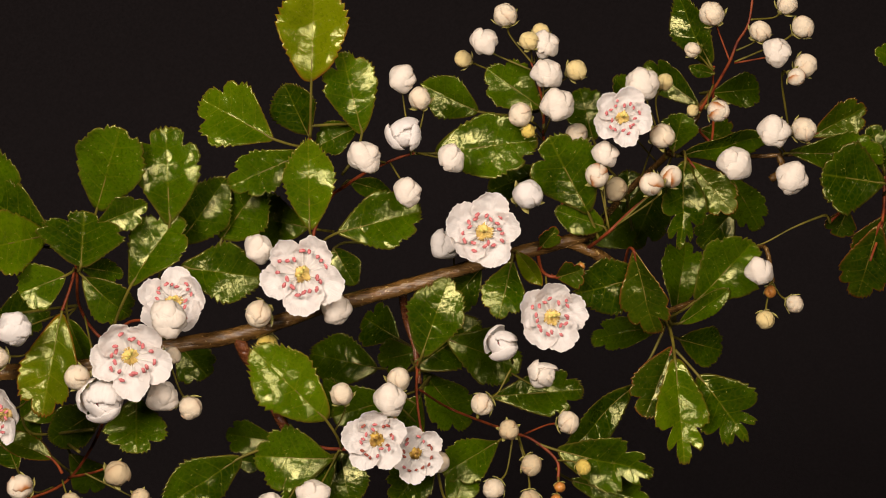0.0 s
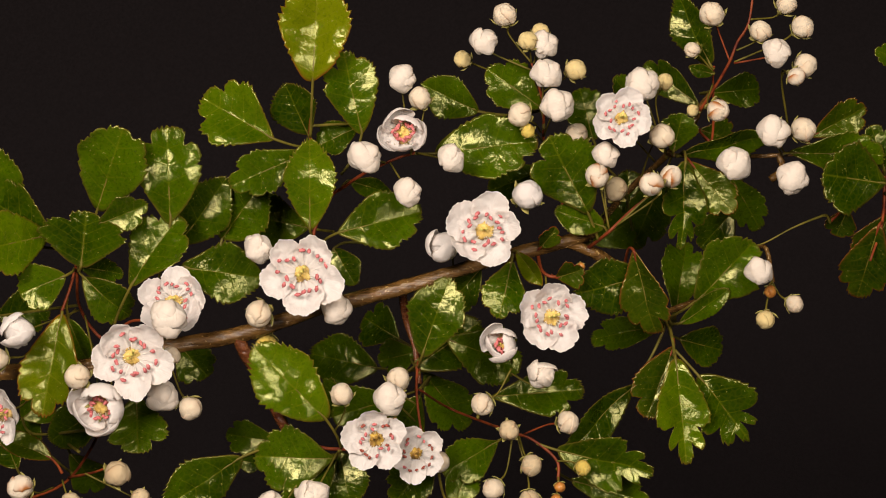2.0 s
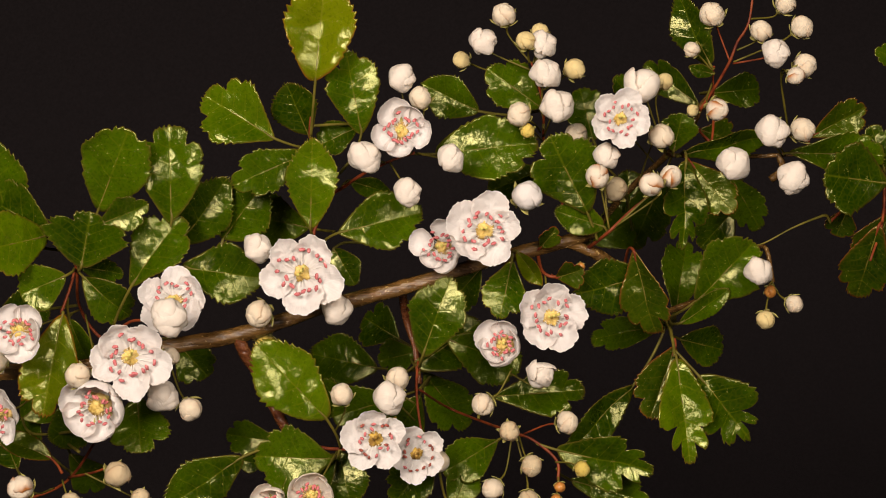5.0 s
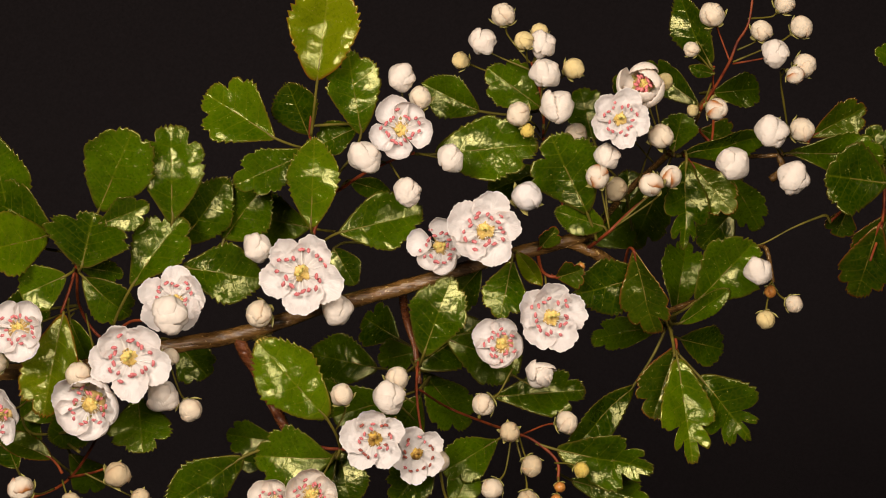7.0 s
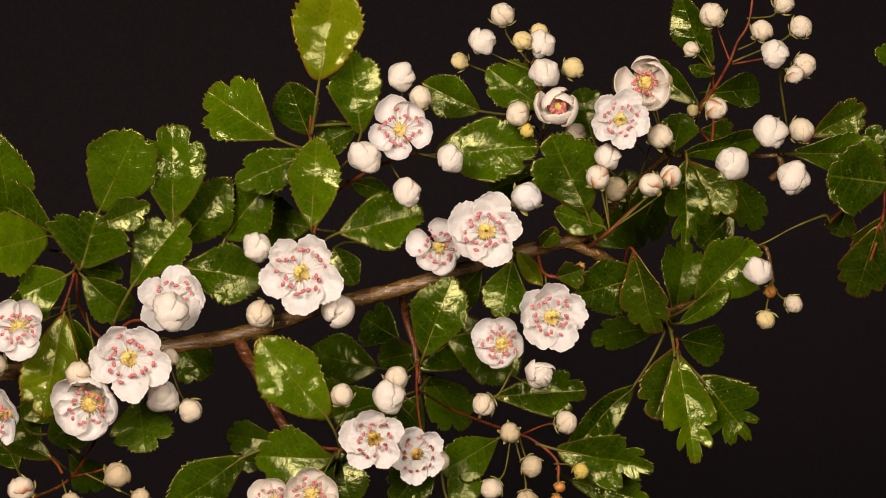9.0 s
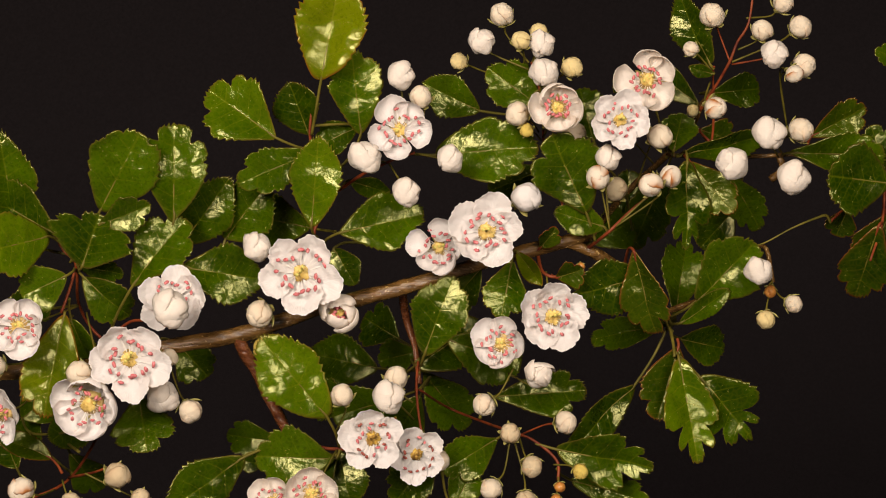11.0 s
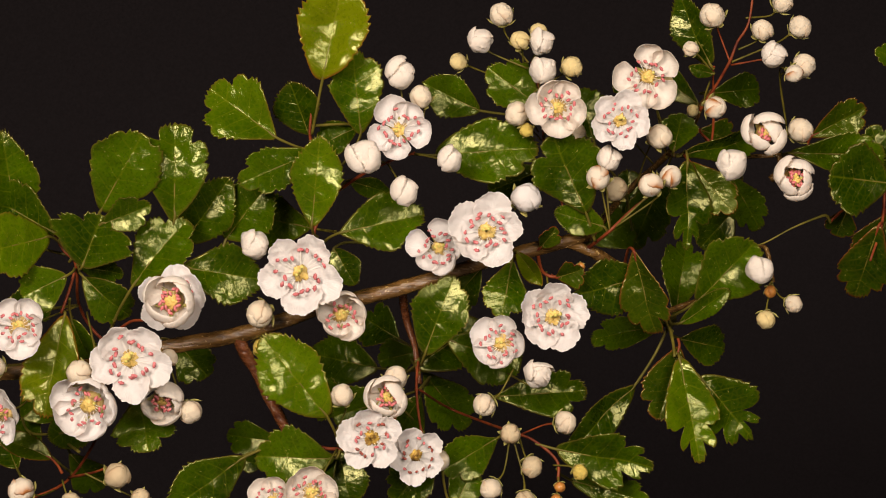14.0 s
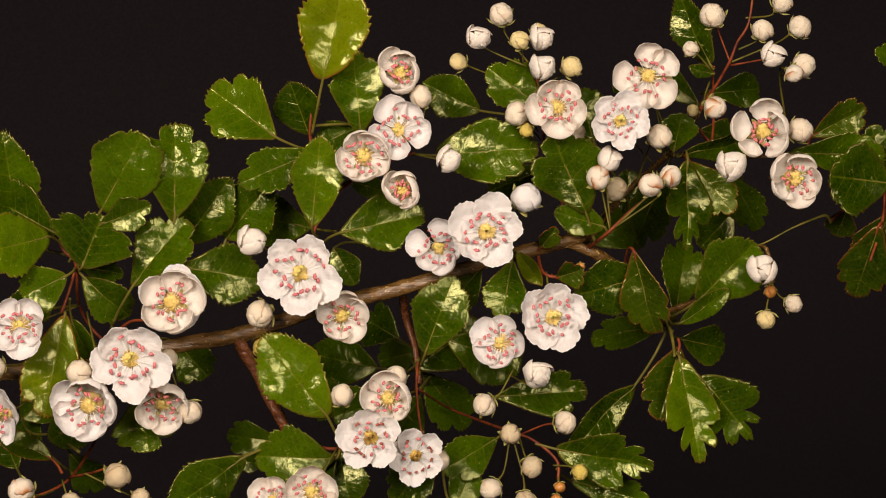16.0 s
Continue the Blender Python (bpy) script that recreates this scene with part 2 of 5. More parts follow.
def tube(name, pts, radii, mat, sides=8, rough=0.0, seed=0, steps=6):
    """A tapering stem through the points, smoothed, with uneven girth."""
    pts = [Vector(p) for p in pts]
    if len(pts) == 2:
        pts = [pts[0], pts[0].lerp(pts[1], 0.5), pts[1]]
        radii = [radii[0], (radii[0] + radii[-1]) / 2, radii[-1]]
    line, rad = [], []
    ext = [2 * pts[0] - pts[1], *pts, 2 * pts[-1] - pts[-2]]
    for i in range(len(pts) - 1):
        a, b, c, d = ext[i:i + 4]
        for k in range(steps):
            t = k / steps
            line.append(0.5 * (2 * b + (c - a) * t + (2 * a - 5 * b + 4 * c - d) * t * t + (3 * b - a - 3 * c + d) * t ** 3))
            rad.append(radii[i] * (1 - t) + radii[i + 1] * t)
    line.append(pts[-1])
    rad.append(radii[-1])
    verts, faces = [], []
    side = Vector((0.31, 0.17, 0.93))
    for i, p in enumerate(line):
        d = (line[min(i + 1, len(line) - 1)] - line[max(i - 1, 0)]).normalized()
        x = (side - d * side.dot(d)).normalized()
        side = x
        y = d.cross(x)
        for k in range(sides):
            a = 2 * math.pi * k / sides
            r = rad[i]
            if rough:
                r *= 1 + rough * noise.noise(Vector((p.x * 260 + seed, p.y * 260 + k * 0.9, p.z * 260 + a)))
            verts.append(p + (x * math.cos(a) + y * math.sin(a)) * r)
    for i in range(len(line) - 1):
        for k in range(sides):
            a, b = i * sides + k, i * sides + (k + 1) % sides
            faces.append((a, b, b + sides, a + sides))
    faces.append(tuple(range(sides - 1, -1, -1)))
    faces.append(tuple(range((len(line) - 1) * sides, len(line) * sides)))
    return mesh(name, verts, faces, mat)


def lump(name, rx, ry, rz, mat, seed=0, rough=0.0, rows=7, cols=9):
    verts = [(0, 0, -rz)]
    for i in range(1, rows):
        a = math.pi * i / rows
        for k in range(cols):
            b = 2 * math.pi * k / cols
            q = 1 + rough * noise.noise(Vector((math.sin(a) * math.cos(b) * 2 + seed, math.sin(a) * math.sin(b) * 2, math.cos(a) * 2)))
            verts.append((rx * math.sin(a) * math.cos(b) * q, ry * math.sin(a) * math.sin(b) * q, -rz * math.cos(a) * q))
    verts.append((0, 0, rz))
    top = len(verts) - 1
    faces = [(0, 1 + (k + 1) % cols, 1 + k) for k in range(cols)]
    for i in range(rows - 2):
        for k in range(cols):
            a, b = 1 + i * cols + k, 1 + i * cols + (k + 1) % cols
            faces.append((a, b, b + cols, a + cols))
    faces += [(top, 1 + (rows - 2) * cols + k, 1 + (rows - 2) * cols + (k + 1) % cols) for k in range(cols)]
    return mesh(name, verts, faces, mat)


def mm(*v):
    return Vector(v) * MM


MOVES = []
DRIFT = ((0, 0), (2, 0.12), (4, 0.27), (6.5, 0.48), (9, 0.70), (11.5, 0.88), (14, 0.97), (16, 1))


def drifting(ob, dx, dz, turn=0.0, pitch=0.0):
    """Notes that a thing creeps by so many millimetres and degrees over the clip."""
    m = ob.matrix_basis.copy()
    rows = []
    for t, f in DRIFT:
        r = Matrix.Rotation(radians(turn * f), 4, Vector((0, -1, 0))) @ Matrix.Rotation(radians(pitch * f), 4, Vector((0, 0, 1)))
        q = Matrix.Translation(m.translation + mm(dx, 0, dz) * f) @ r @ m.to_3x3().to_4x4()
        rows.append((t, q))
    MOVES.append((ob, rows))


# ---------------------------------------------------------------- leaves
def disc(name, top, low, mat, uvs, mids):
    """A thin rounded sheet from rings of points (rings, around, 3); mids: the middle of both skins and its uv."""
    r, c = top.shape[:2]
    n = r * c + 1
    verts = np.concatenate([top.reshape(-1, 3), [mids[0]], low.reshape(-1, 3), [mids[1]]])
    f = []
    for k in range(c):
        k2 = (k + 1) % c
        f.append((n - 1, k, k2))
        f.append((2 * n - 1, n + k2, n + k))
        for i in range(r - 1):
            p, q = i * c + k, i * c + k2
            f.append((p, p + c, q + c, q))
            f.append((n + p, n + q, n + q + c, n + p + c))
        p, q = (r - 1) * c + k, (r - 1) * c + k2
        f.append((p, n + p, n + q, q))
    flat = np.concatenate([uvs.reshape(-1, 2), [mids[2]]])
    me = mesh(name, verts, f, mat, np.concatenate([flat, flat]))
    ring = np.concatenate([np.repeat(np.arange(1, r + 1) / r, c), [0.0]])
    ring = np.concatenate([ring, ring])
    at = me.attributes.new("margin", "FLOAT", "POINT")
    at.data.foreach_set("value", ring.astype(np.float32))
    return me


SHAPES = {
    # base taper, tip taper, sinuses (angle from the tip, depth, breadth), teeth, depth of teeth, place of the broadest part
    "oval": (0.42, 0.34, (), 22, 0.075, 0.54),
    "lobed": (0.62, 0.08, ((38, 0.30, 7.5), (78, 0.15, 6.0)), 22, 0.060, 0.60),
    "wavy": (0.50, 0.20, ((36, 0.17, 6.0), (74, 0.09, 5.0)), 24, 0.060, 0.56),
    "deep": (0.45, 0.20, ((26, 0.48, 8.0), (60, 0.54, 9.0)), 18, 0.07, 0.56),
    "round": (0.56, 0.02, ((26, 0.14, 5.0), (58, 0.12, 5.0)), 17, 0.055, 0.61),
}


def leaf(x, y, z, length, turn, pitch, roll, width, shape, skin, seed, root, label="glossy green hawthorn leaf with toothed lobes on a twig", cup=None, bend=None, drift=None):
    """A leaf whose blade begins at x, y, z; turn is its heading across the picture plane, pitch how far its tip comes forward."""
    rnd = random.Random(seed)
    a, p = radians(turn), radians(pitch)
    ex = Vector((math.cos(a) * math.cos(p), -math.sin(p), math.sin(a) * math.cos(p)))
    n = Vector((0, -1, 0))
    n = (n - ex * n.dot(ex)).normalized()
    ey = n.cross(ex)
    basis = Matrix((ex, ey, n)).transposed().to_4x4()
    m = Matrix.Translation(mm(x, y, z)) @ basis @ Matrix.Rotation(radians(roll), 4, "X")
    taper, point, sinuses, teeth, depth, cx = SHAPES[shape]
    rings, around = 14, 216
    L, W = length, width / 2
    cup = rnd.uniform(0.10, 0.42) if cup is None else cup
    bend = rnd.uniform(-0.04, 0.20) if bend is None else bend
    wave, ph, side = rnd.uniform(0.018, 0.045), rnd.random() * 6, rnd.uniform(-0.12, 0.12)
    phi = np.linspace(-math.pi, math.pi, around, endpoint=False)
    deg = np.degrees(phi)
    reach = np.ones(around)
    for s in (-1, 1):
        for c, dep, br in sinuses:
            c, dep = c + rnd.uniform(-8, 8), dep * rnd.uniform(0.5, 1.25)
            reach *= 1 - dep * np.exp(-np.abs((deg * s - c) / br) ** 1.5)
    # no two halves grow alike
    for j in range(around):
        reach[j] *= 1 + 0.075 * noise.noise(Vector((1.5 * math.cos(phi[j]) + 7.3 * seed, 1.5 * math.sin(phi[j]), 0.4)))
    on = np.clip((140 - np.abs(deg)) / 40, 0, 1)
    saw = (1 - (np.abs(phi) / (2 * math.pi) * 2 * teeth + rnd.random()) % 1.0)
    reach *= 1 + depth * 1.7 * (saw - 0.5) * on * (0.7 + 0.6 * np.sin(deg * 0.13 + ph))
    c, sn = np.cos(phi), np.sin(phi)
    ox = np.where(c > 0, (1 - cx) * c, cx * c)
    oy = sn * np.where(c > 0, 1 - point * np.abs(c) ** 1.5, 1 - taper * np.abs(c) ** 1.1)
    q = (np.arange(1, rings + 1) / rings)[:, None]
    X = (cx + ox * reach * q) * L
    # the inner rings reach down the midrib, so that the blade narrows to its stalk
    Y = oy * reach * q * W
    ay = np.abs(Y)

    def height(X, Y):
        ay = np.abs(Y)
        vein = (X / L - 0.55 * ay / L) * 6 + 0.2
        h = cup * np.sqrt(ay ** 2 + (0.05 * W) ** 2) * (1 + side * np.sign(Y))
        h = h + 0.0022 * L * np.abs(np.sin(math.pi * vein)) * np.minimum(1, ay / (0.3 * W))
        h = h - bend * L * (X / L) ** 2 + wave * L * np.sin(X * 8 / L + ph + np.sign(Y)) * (ay / W) ** 2
        return h

    Z = height(X, Y)
    for i in range(rings):
        for j in range(around):
            Z[i, j] += 0.078 * L * noise.noise(Vector((X[i, j] * 0.13 + seed * 3.1, Y[i, j] * 0.13, 0.0))) + 0.011 * L * noise.noise(Vector((X[i, j] * 0.40 + seed, Y[i, j] * 0.40, 4.0)))
    Z0 = height(np.array([0.0]), np.array([0.0]))[0]
    Z -= Z0
    top = np.stack([X, Y, Z], axis=2)
    low = top - np.array([0, 0, 0.2])
    mid = np.array([cx * L, 0, Z[0].mean()])
    uvs = np.stack([X / L - 0.55 * ay / L, 0.5 + 0.5 * Y / W], axis=2)
    ob = thing("leaf", m, label, "leaf", "hawthorn leaves")
    part("blade", disc("blade", top * MM, low * MM, LEAF[skin], uvs, (mid * MM, (mid - np.array([0, 0, 0.2])) * MM, (cx, 0.5))), ob)
    r = m.inverted() @ mm(*root)
    # midrib and stalk run on from one another
    col = int(np.argmin(np.abs(phi)))
    back = 0
    rib = [Vector(top[i, back]) * MM for i in range(rings - 1, 1, -3)] + [Vector(mid) * MM] + [Vector(top[i, col]) * MM for i in range(1, rings - 1, 3)]
    rib = [v + Vector((0, 0, -0.00013)) for v in rib]
    part("midrib", tube("midrib", rib, list(np.linspace(0.20, 0.06, len(rib)) * MM), STALK, 6, steps=2), ob)
    midway = r.lerp(rib[0], 0.6) + Vector((-0.12 * r.length, 0, 0))
    part("petiole", tube("petiole", [r, midway, rib[0], rib[1]], [0.32 * MM, 0.26 * MM, 0.28 * MM, 0.2 * MM], RED if skin == "r" else STALK, 7), ob)
    if drift:
        drifting(ob, *drift)
    return ob


# ---------------------------------------------------------------- blossom parts
def petal(rho, half, mat, rnd, rings=9, around=44, ripple=0.04, wide=1.04, claw=0.12, flare=0.0, flat=0.0, foot=0.0, frill=0.015, dimple=0.0, curl=0.0):
    """A cupped round petal, its deepest point at the origin, tip along +x, hollow side +z; half: its reach in degrees on a ball of radius rho."""
    phi = np.linspace(-math.pi, math.pi, around, endpoint=False)
    ph = [rnd.random() * 6.3 for _ in range(4)]
    c, sn = np.cos(phi), np.sin(phi)
    reach = 1 + 0.02 * np.sin(3 * phi + ph[0]) + ripple * 0.55 * np.sin(9 * phi + ph[1]) * (c > -0.4) + ripple * 0.3 * np.sin(15 * phi + ph[2]) * (c > -0.2) + ripple * 0.3 * np.sin(23 * phi + ph[3]) * (c > 0)
    reach = reach * (1 - claw * np.clip(-c, 0, 1) * np.abs(sn) * 1.6) * (1 - 0.05 * rnd.random() * np.exp(-(phi / 0.22) ** 2))
    reach = reach * (1 + 0.05 * np.exp(-((np.abs(phi) - 0.62) / 0.40) ** 2))
    reach = reach * (1 + frill * np.array([rnd.uniform(-1, 1) for _ in phi]) * np.clip(c + 0.4, 0, 1))
    back = np.clip(-c, 0, 1)
    reach = reach * (1 + foot * back ** 2)
    sn = sn * (1 - 1.3 * foot * back)
    q = (np.arange(1, rings + 1) / rings)[:, None]
    a = np.radians(half) * q * reach
    r = rho * (1 + 0.35 * ripple * q * np.sin(5 * q * c + ph[1]) * np.cos(4 * q * sn + ph[2]) + flare * q ** 7 - curl * q ** 2.5 + ripple * q ** 2 * (0.45 * np.sin(3 * phi + ph[3]) + 0.22 * np.sin(6 * phi + ph[0])))

    # soft dimples
    px, py = q * c, q * sn
    for i in range(rings):
        for j in range(around):
            r[i, j] *= 1 + dimple * (noise.noise(Vector((2.1 * px[i, j] + ph[0] * 5, 2.1 * py[i, j], ph[1]))) + 0.45 * noise.noise(Vector((5.2 * px[i, j] + ph[2] * 3, 5.2 * py[i, j], 2.0))))

    def skin(r):
        return np.stack([r * np.sin(a) * c, r * np.sin(a) * sn * wide, (rho - r * np.cos(a)) * (1 - flat * np.clip(-c, 0, 1))], axis=2)

    top, low = skin(r), skin(r + 0.10 * (1 - 0.88 * q ** 6))
    uvs = np.stack([0.5 + 0.5 * q * c, 0.5 + 0.5 * q * sn / (1.25 + q * c)], axis=2)
    return disc("petal", top * MM, low * MM, mat, uvs, ((0, 0, 0), (0, 0, -0.10 * MM), (0.5, 0.5)))


def petal_pose(k, o, ball, rho, reach, flat, jitter):
    """Where petal k sits when the flower is open by o (0 shut, 1 open)."""
    base = 0.66 * ball
    ball = 0.78 * ball
    th = radians(42)
    p0 = (ball * math.sin(th), base + ball * math.cos(th))
    p1 = (reach * 0.98, base * 0.8)
    p2 = (reach, 0.12 * reach + jitter[2])
    q = min(max(o, 0.0), 1.0)
    x, z = ((1 - q) ** 2 * a + 2 * q * (1 - q) * b + q * q * c for a, b, c in zip(p0, p1, p2))
    tilt = 138 * (1 - q) + (flat + jitter[1]) * q
    layer = 0.075 * ((k * 2) % 5)
    return (Matrix.Rotation(radians(72 * k + jitter[0]), 4, "Z") @ Matrix.Translation(mm(x + layer * (0.6 + 1.9 * (1 - q)), 0, z + layer * (1 + 1.2 * (1 - q))))
            @ Matrix.Rotation(radians(-tilt), 4, "Y") @ Matrix.Rotation(radians(5), 4, "X"))


def facing(fx, fz):
    return Vector((fx, -1, fz)).normalized().to_track_quat("Z", "Y").to_matrix().to_4x4()


def calyx_and_stalk(ob, m, ball, root, stalk, sepals=True):
    part("calyx", lump("calyx", 0.42 * ball, 0.42 * ball, 0.5 * ball, CALYX), ob, Matrix.Translation((0, 0, -0.12 * ball)))
    if sepals:
        for k in range(5):
            g, uv = np.zeros((5, 3, 3)), np.zeros((5, 3, 2))
            for i in range(5):
                s = i / 4
                for j in range(3):
                    g[i, j] = (ball * (0.40 + 0.68 * math.sin(s * 1.5)) + ball * 0.32 * s ** 3, ball * 0.34 * (1 - s ** 2) * (j - 1), ball * (0.02 + 0.70 * s * s))
            part("sepal", sheet(g, 0.00012, CALYX, "sepal", uv), ob, Matrix.Rotation(radians(72 * k + 36), 4, "Z"))
    r = m.inverted() @ mm(*root)
    d = Vector((0, 0, -1.0))
    part("pedicel", tube("pedicel", [Vector((0, 0, -0.3 * ball)), d * (0.3 * ball + 0.22 * r.length) + r * 0.1, r], [0.24 * MM, 0.16 * MM, 0.20 * MM], stalk, 7), ob)


def bud(x, y, z, ball, fx, fz, mat, seed, root, label="round closed white hawthorn flower bud on a stalk", stalk=None, drift=None):
    """A shut bud: five overlapping petals on a ball, its calyx and its stalk."""
    rnd = random.Random(seed)
    rot = facing(fx, fz) @ Matrix.Rotation(rnd.random() * 6.3, 4, "Z")
    m = Matrix.Translation(mm(x, y, z)) @ rot @ Matrix.Translation(mm(0, 0, -0.86 * ball))
    ob = thing("flower_bud", m, label, "flower bud", "hawthorn buds")
    for k in range(5):
        layer = 0.900 + 0.027 * ((k * 2) % 5)
        me = petal(ball * layer, 80, mat, rnd, 9, 40, 0.030, 0.97, 0.0, 0.050, frill=0.028, dimple=0.075)
        th = radians(58 + rnd.uniform(-7, 7))
        pm = (Matrix.Rotation(radians(72 * k + rnd.uniform(-8, 8)), 4, "Z") @ Matrix.Translation(mm(ball * layer * math.sin(th), 0, ball * (0.86 + layer * math.cos(th))))
              @ Matrix.Rotation(th - math.pi, 4, "Y") @ Matrix.Rotation(radians(5.0), 4, "X"))
        part("petal", me, ob, pm)
    calyx_and_stalk(ob, m, ball * MM, root, stalk or STALK)
    if drift:
        drifting(ob, *drift)
    return ob


BEAN = [lump("anther", 0.40 * MM, 0.72 * MM, 0.34 * MM, mat, 3, 0.55, 7, 10) for mat in (ANTHER, SPENT)]
THREADS = [tube("stamen", [(0, 0, 0), (0.15 * MM * b, 0, h * 0.55 * MM), (0.5 * MM * b, 0, h * MM)], [0.085 * MM, 0.055 * MM, 0.04 * MM], FILAMENT, 5, steps=3) for h, b in ((2.3, 1), (2.9, 0.6), (3.4, 1.3), (3.9, 1.0))]
THREAD_TIP = ((0.5, 2.3), (0.3, 2.9), (0.65, 3.4), (0.5, 3.9))


def flower(x, y, z, radius, fx, fz, seed, root, opening=((0, 1), (16, 1)), ball=None, path=None, mat=None, spin=0.0, flat=8, stamens=18, spent=False, splay=62, label="", stalk=None, ripple=0.05):
    """A five-petalled flower that opens as given: rows of seconds and openness; path: rows of seconds and shift."""
    rnd = random.Random(seed)
    still = opening[0][1] == opening[-1][1]
    ball = 0.94 * (ball or radius * 0.45)
    rot = facing(fx, fz) @ Matrix.Rotation(radians(spin), 4, "Z")
    m = Matrix.Translation(mm(x, y, z)) @ rot
    ob = thing("hawthorn_flower", m, label or "open white five-petalled hawthorn flower with pink anthers", "flower", "hawthorn flowers")
    mat = mat or PETAL
    rho = radius * 0.76 if still else 1.30 * ball
    half = 38.5 if still else min(76, math.degrees(0.57 * radius / rho))
    reach = radius - rho * math.sin(radians(half))
    late_order = [1.0, 0.5, 0.0, 0.75, 0.25]
    times = [opening[0]]
    for (t0, o0), (t1, o1) in zip(opening, opening[1:]):
        k = max(1, math.ceil(abs(o1 - o0) / 0.25))
        times += [(t0 + (t1 - t0) * i / k, o0 + (o1 - o0) * i / k) for i in range(1, k + 1)]
    for k in range(5):
        size = rnd.uniform(0.88, 1.09) if still else rnd.uniform(0.86, 1.12)
        me = petal(rho * size, half, mat, rnd, 10, 76, ripple if still else ripple * 0.65, dimple=0.050 if still else 0.042, curl=0.0 if still else 0.085, flat=0.75 if still else 0.5, foot=0.0 if still else 0.27, frill=0.036 if still else 0.034, wide=rnd.uniform(0.92, 1.10) if still else 1.18)
        loose = 1.0 if still else 1.7
        jit = (rnd.uniform(-7, 7) * loose, rnd.uniform(-12, 12) * (1 if still else 1.25), rnd.uniform(-0.2, 0.3) * loose)
        lim = 1 - rnd.random() * 0.13
        late = 0.72 + 0.9 * late_order[k]
        rows = [(t, petal_pose(k, lim * (o + 0.8 * o * (1 - o) * min(1, 4 * o)) ** late, ball, rho, reach, flat, jit)) for t, o in times]
        pt = part("petal", me, ob, rows[0][1])
        if not still:
            MOVES.append((pt, rows))
    if still:
        cup, deep, low = 0.27 * radius, 0.10 * radius, -0.06 * radius
    else:
        cup, deep, low = min(0.34 * radius, 0.86 * ball), 0.26 * radius, -0.02 * radius
    part("receptacle", lump("receptacle", cup * MM, cup * MM, deep * MM, RECEPTACLE, seed, 0.1, 9, 14), ob, Matrix.Translation(mm(0, 0, low)))
    part("disc", lump("disc", (0.20 if still else 0.18) * radius * MM, (0.20 if still else 0.18) * radius * MM, 0.09 * radius * MM, WITHERED if spent else DISC, seed, 0.6, 10, 18), ob, Matrix.Translation(mm(0, 0, (0.10 if still else 0.21) * radius)))
    tall, foot = (1.0, 0.15) if still else (0.72, 0.08)
    for k in range(2 + seed % 2):
        part("style", tube("style", [(0, 0, 0), (0.0002 * (k - 0.5), 0.0002, 0.0011 * tall), (0.0006 * (k - 0.5), 0.0003, 0.0021 * tall)], [0.00024, 0.0002, 0.00034], WITHERED if spent else STYLE, 6), ob, Matrix.Translation(mm(0.35 * (k - 0.5), 0, foot * radius)))
    scale = radius / 8.6 if still else min(radius, 6.4) / 8.2
    for k in range(stamens):
        kind = rnd.randrange(4)
        az = 360 * (k + rnd.uniform(-0.35, 0.35)) / stamens
        out = splay * rnd.uniform(0.36, 1.12)
        shut = rnd.uniform(-8, 2)

        def set_at(o):
            q = min(max((o - 0.25) / 0.75, 0), 1)
            return (Matrix.Rotation(radians(az), 4, "Z") @ Matrix.Translation(mm((0.15 if still else 0.07 + 0.08 * q) * radius, 0, (0.10 if still else 0.19 * q - 0.06 * (1 - q)) * radius))
                    @ Matrix.Rotation(radians(shut + (out - shut) * q), 4, "Y"))

        size = Matrix.Diagonal((scale, scale, scale, 1))
        st = part("stamen", THREADS[kind], ob, set_at(times[0][1]) @ size)
        tx, tz = THREAD_TIP[kind]
        part("anther", BEAN[1 if spent and rnd.random() < 0.75 else 0], st, Matrix.Translation(mm(tx, 0, tz)) @ Matrix.Rotation(rnd.random() * 6, 4, "Z") @ Matrix.Rotation(radians(-out * 0.8), 4, "Y"), "dried dark anther" if spent else "pink anther")
        if not still:
            MOVES.append((st, [(t, set_at(o)) for t, o in times]))
    calyx_and_stalk(ob, m, 0.30 * radius * MM, root, stalk or STALK, sepals=not still)
    if path:
        MOVES.append((ob, [(t, Matrix.Translation(mm(dx, dy, dz)) @ m) for t, dx, dy, dz in path]))
    return ob


# ---------------------------------------------------------------- the room
def slab(name, x0, x1, y0, y1, z0, z1, mat, label, category):
    v = [(x, y, z) for x in (x0, x1) for y in (y0, y1) for z in (z0, z1)]
    f = [(0, 1, 3, 2), (4, 6, 7, 5), (0, 4, 5, 1), (2, 3, 7, 6), (0, 2, 6, 4), (1, 5, 7, 3)]
    me = mesh(name, v, f, mat)
    me.polygons.foreach_set("use_smooth", [False] * 6)
    return tagged(new(name, me), label, category, kind="structure")


def black_cloth():
    """The cloth behind the branch, leaning back in slight folds."""
    nx, nz = 60, 24
    g, uv = np.zeros((nx, nz, 3)), np.zeros((nx, nz, 2))
    for i in range(nx):
        for j in range(nz):
            px, pz = -0.75 + 1.5 * i / (nx - 1), -0.16 + 0.9 * j / (nz - 1)
            g[i, j] = (px, min(0.35 + 0.3 * pz, 0.47) + 0.004 * math.sin(px * 14) + 0.003 * math.sin(px * 5 + pz * 3), pz)
    return tagged(new("backdrop", sheet(g, 0.002, CLOTH, "backdrop", uv)), "plain black cloth hung behind the branch", "backdrop", kind="structure")


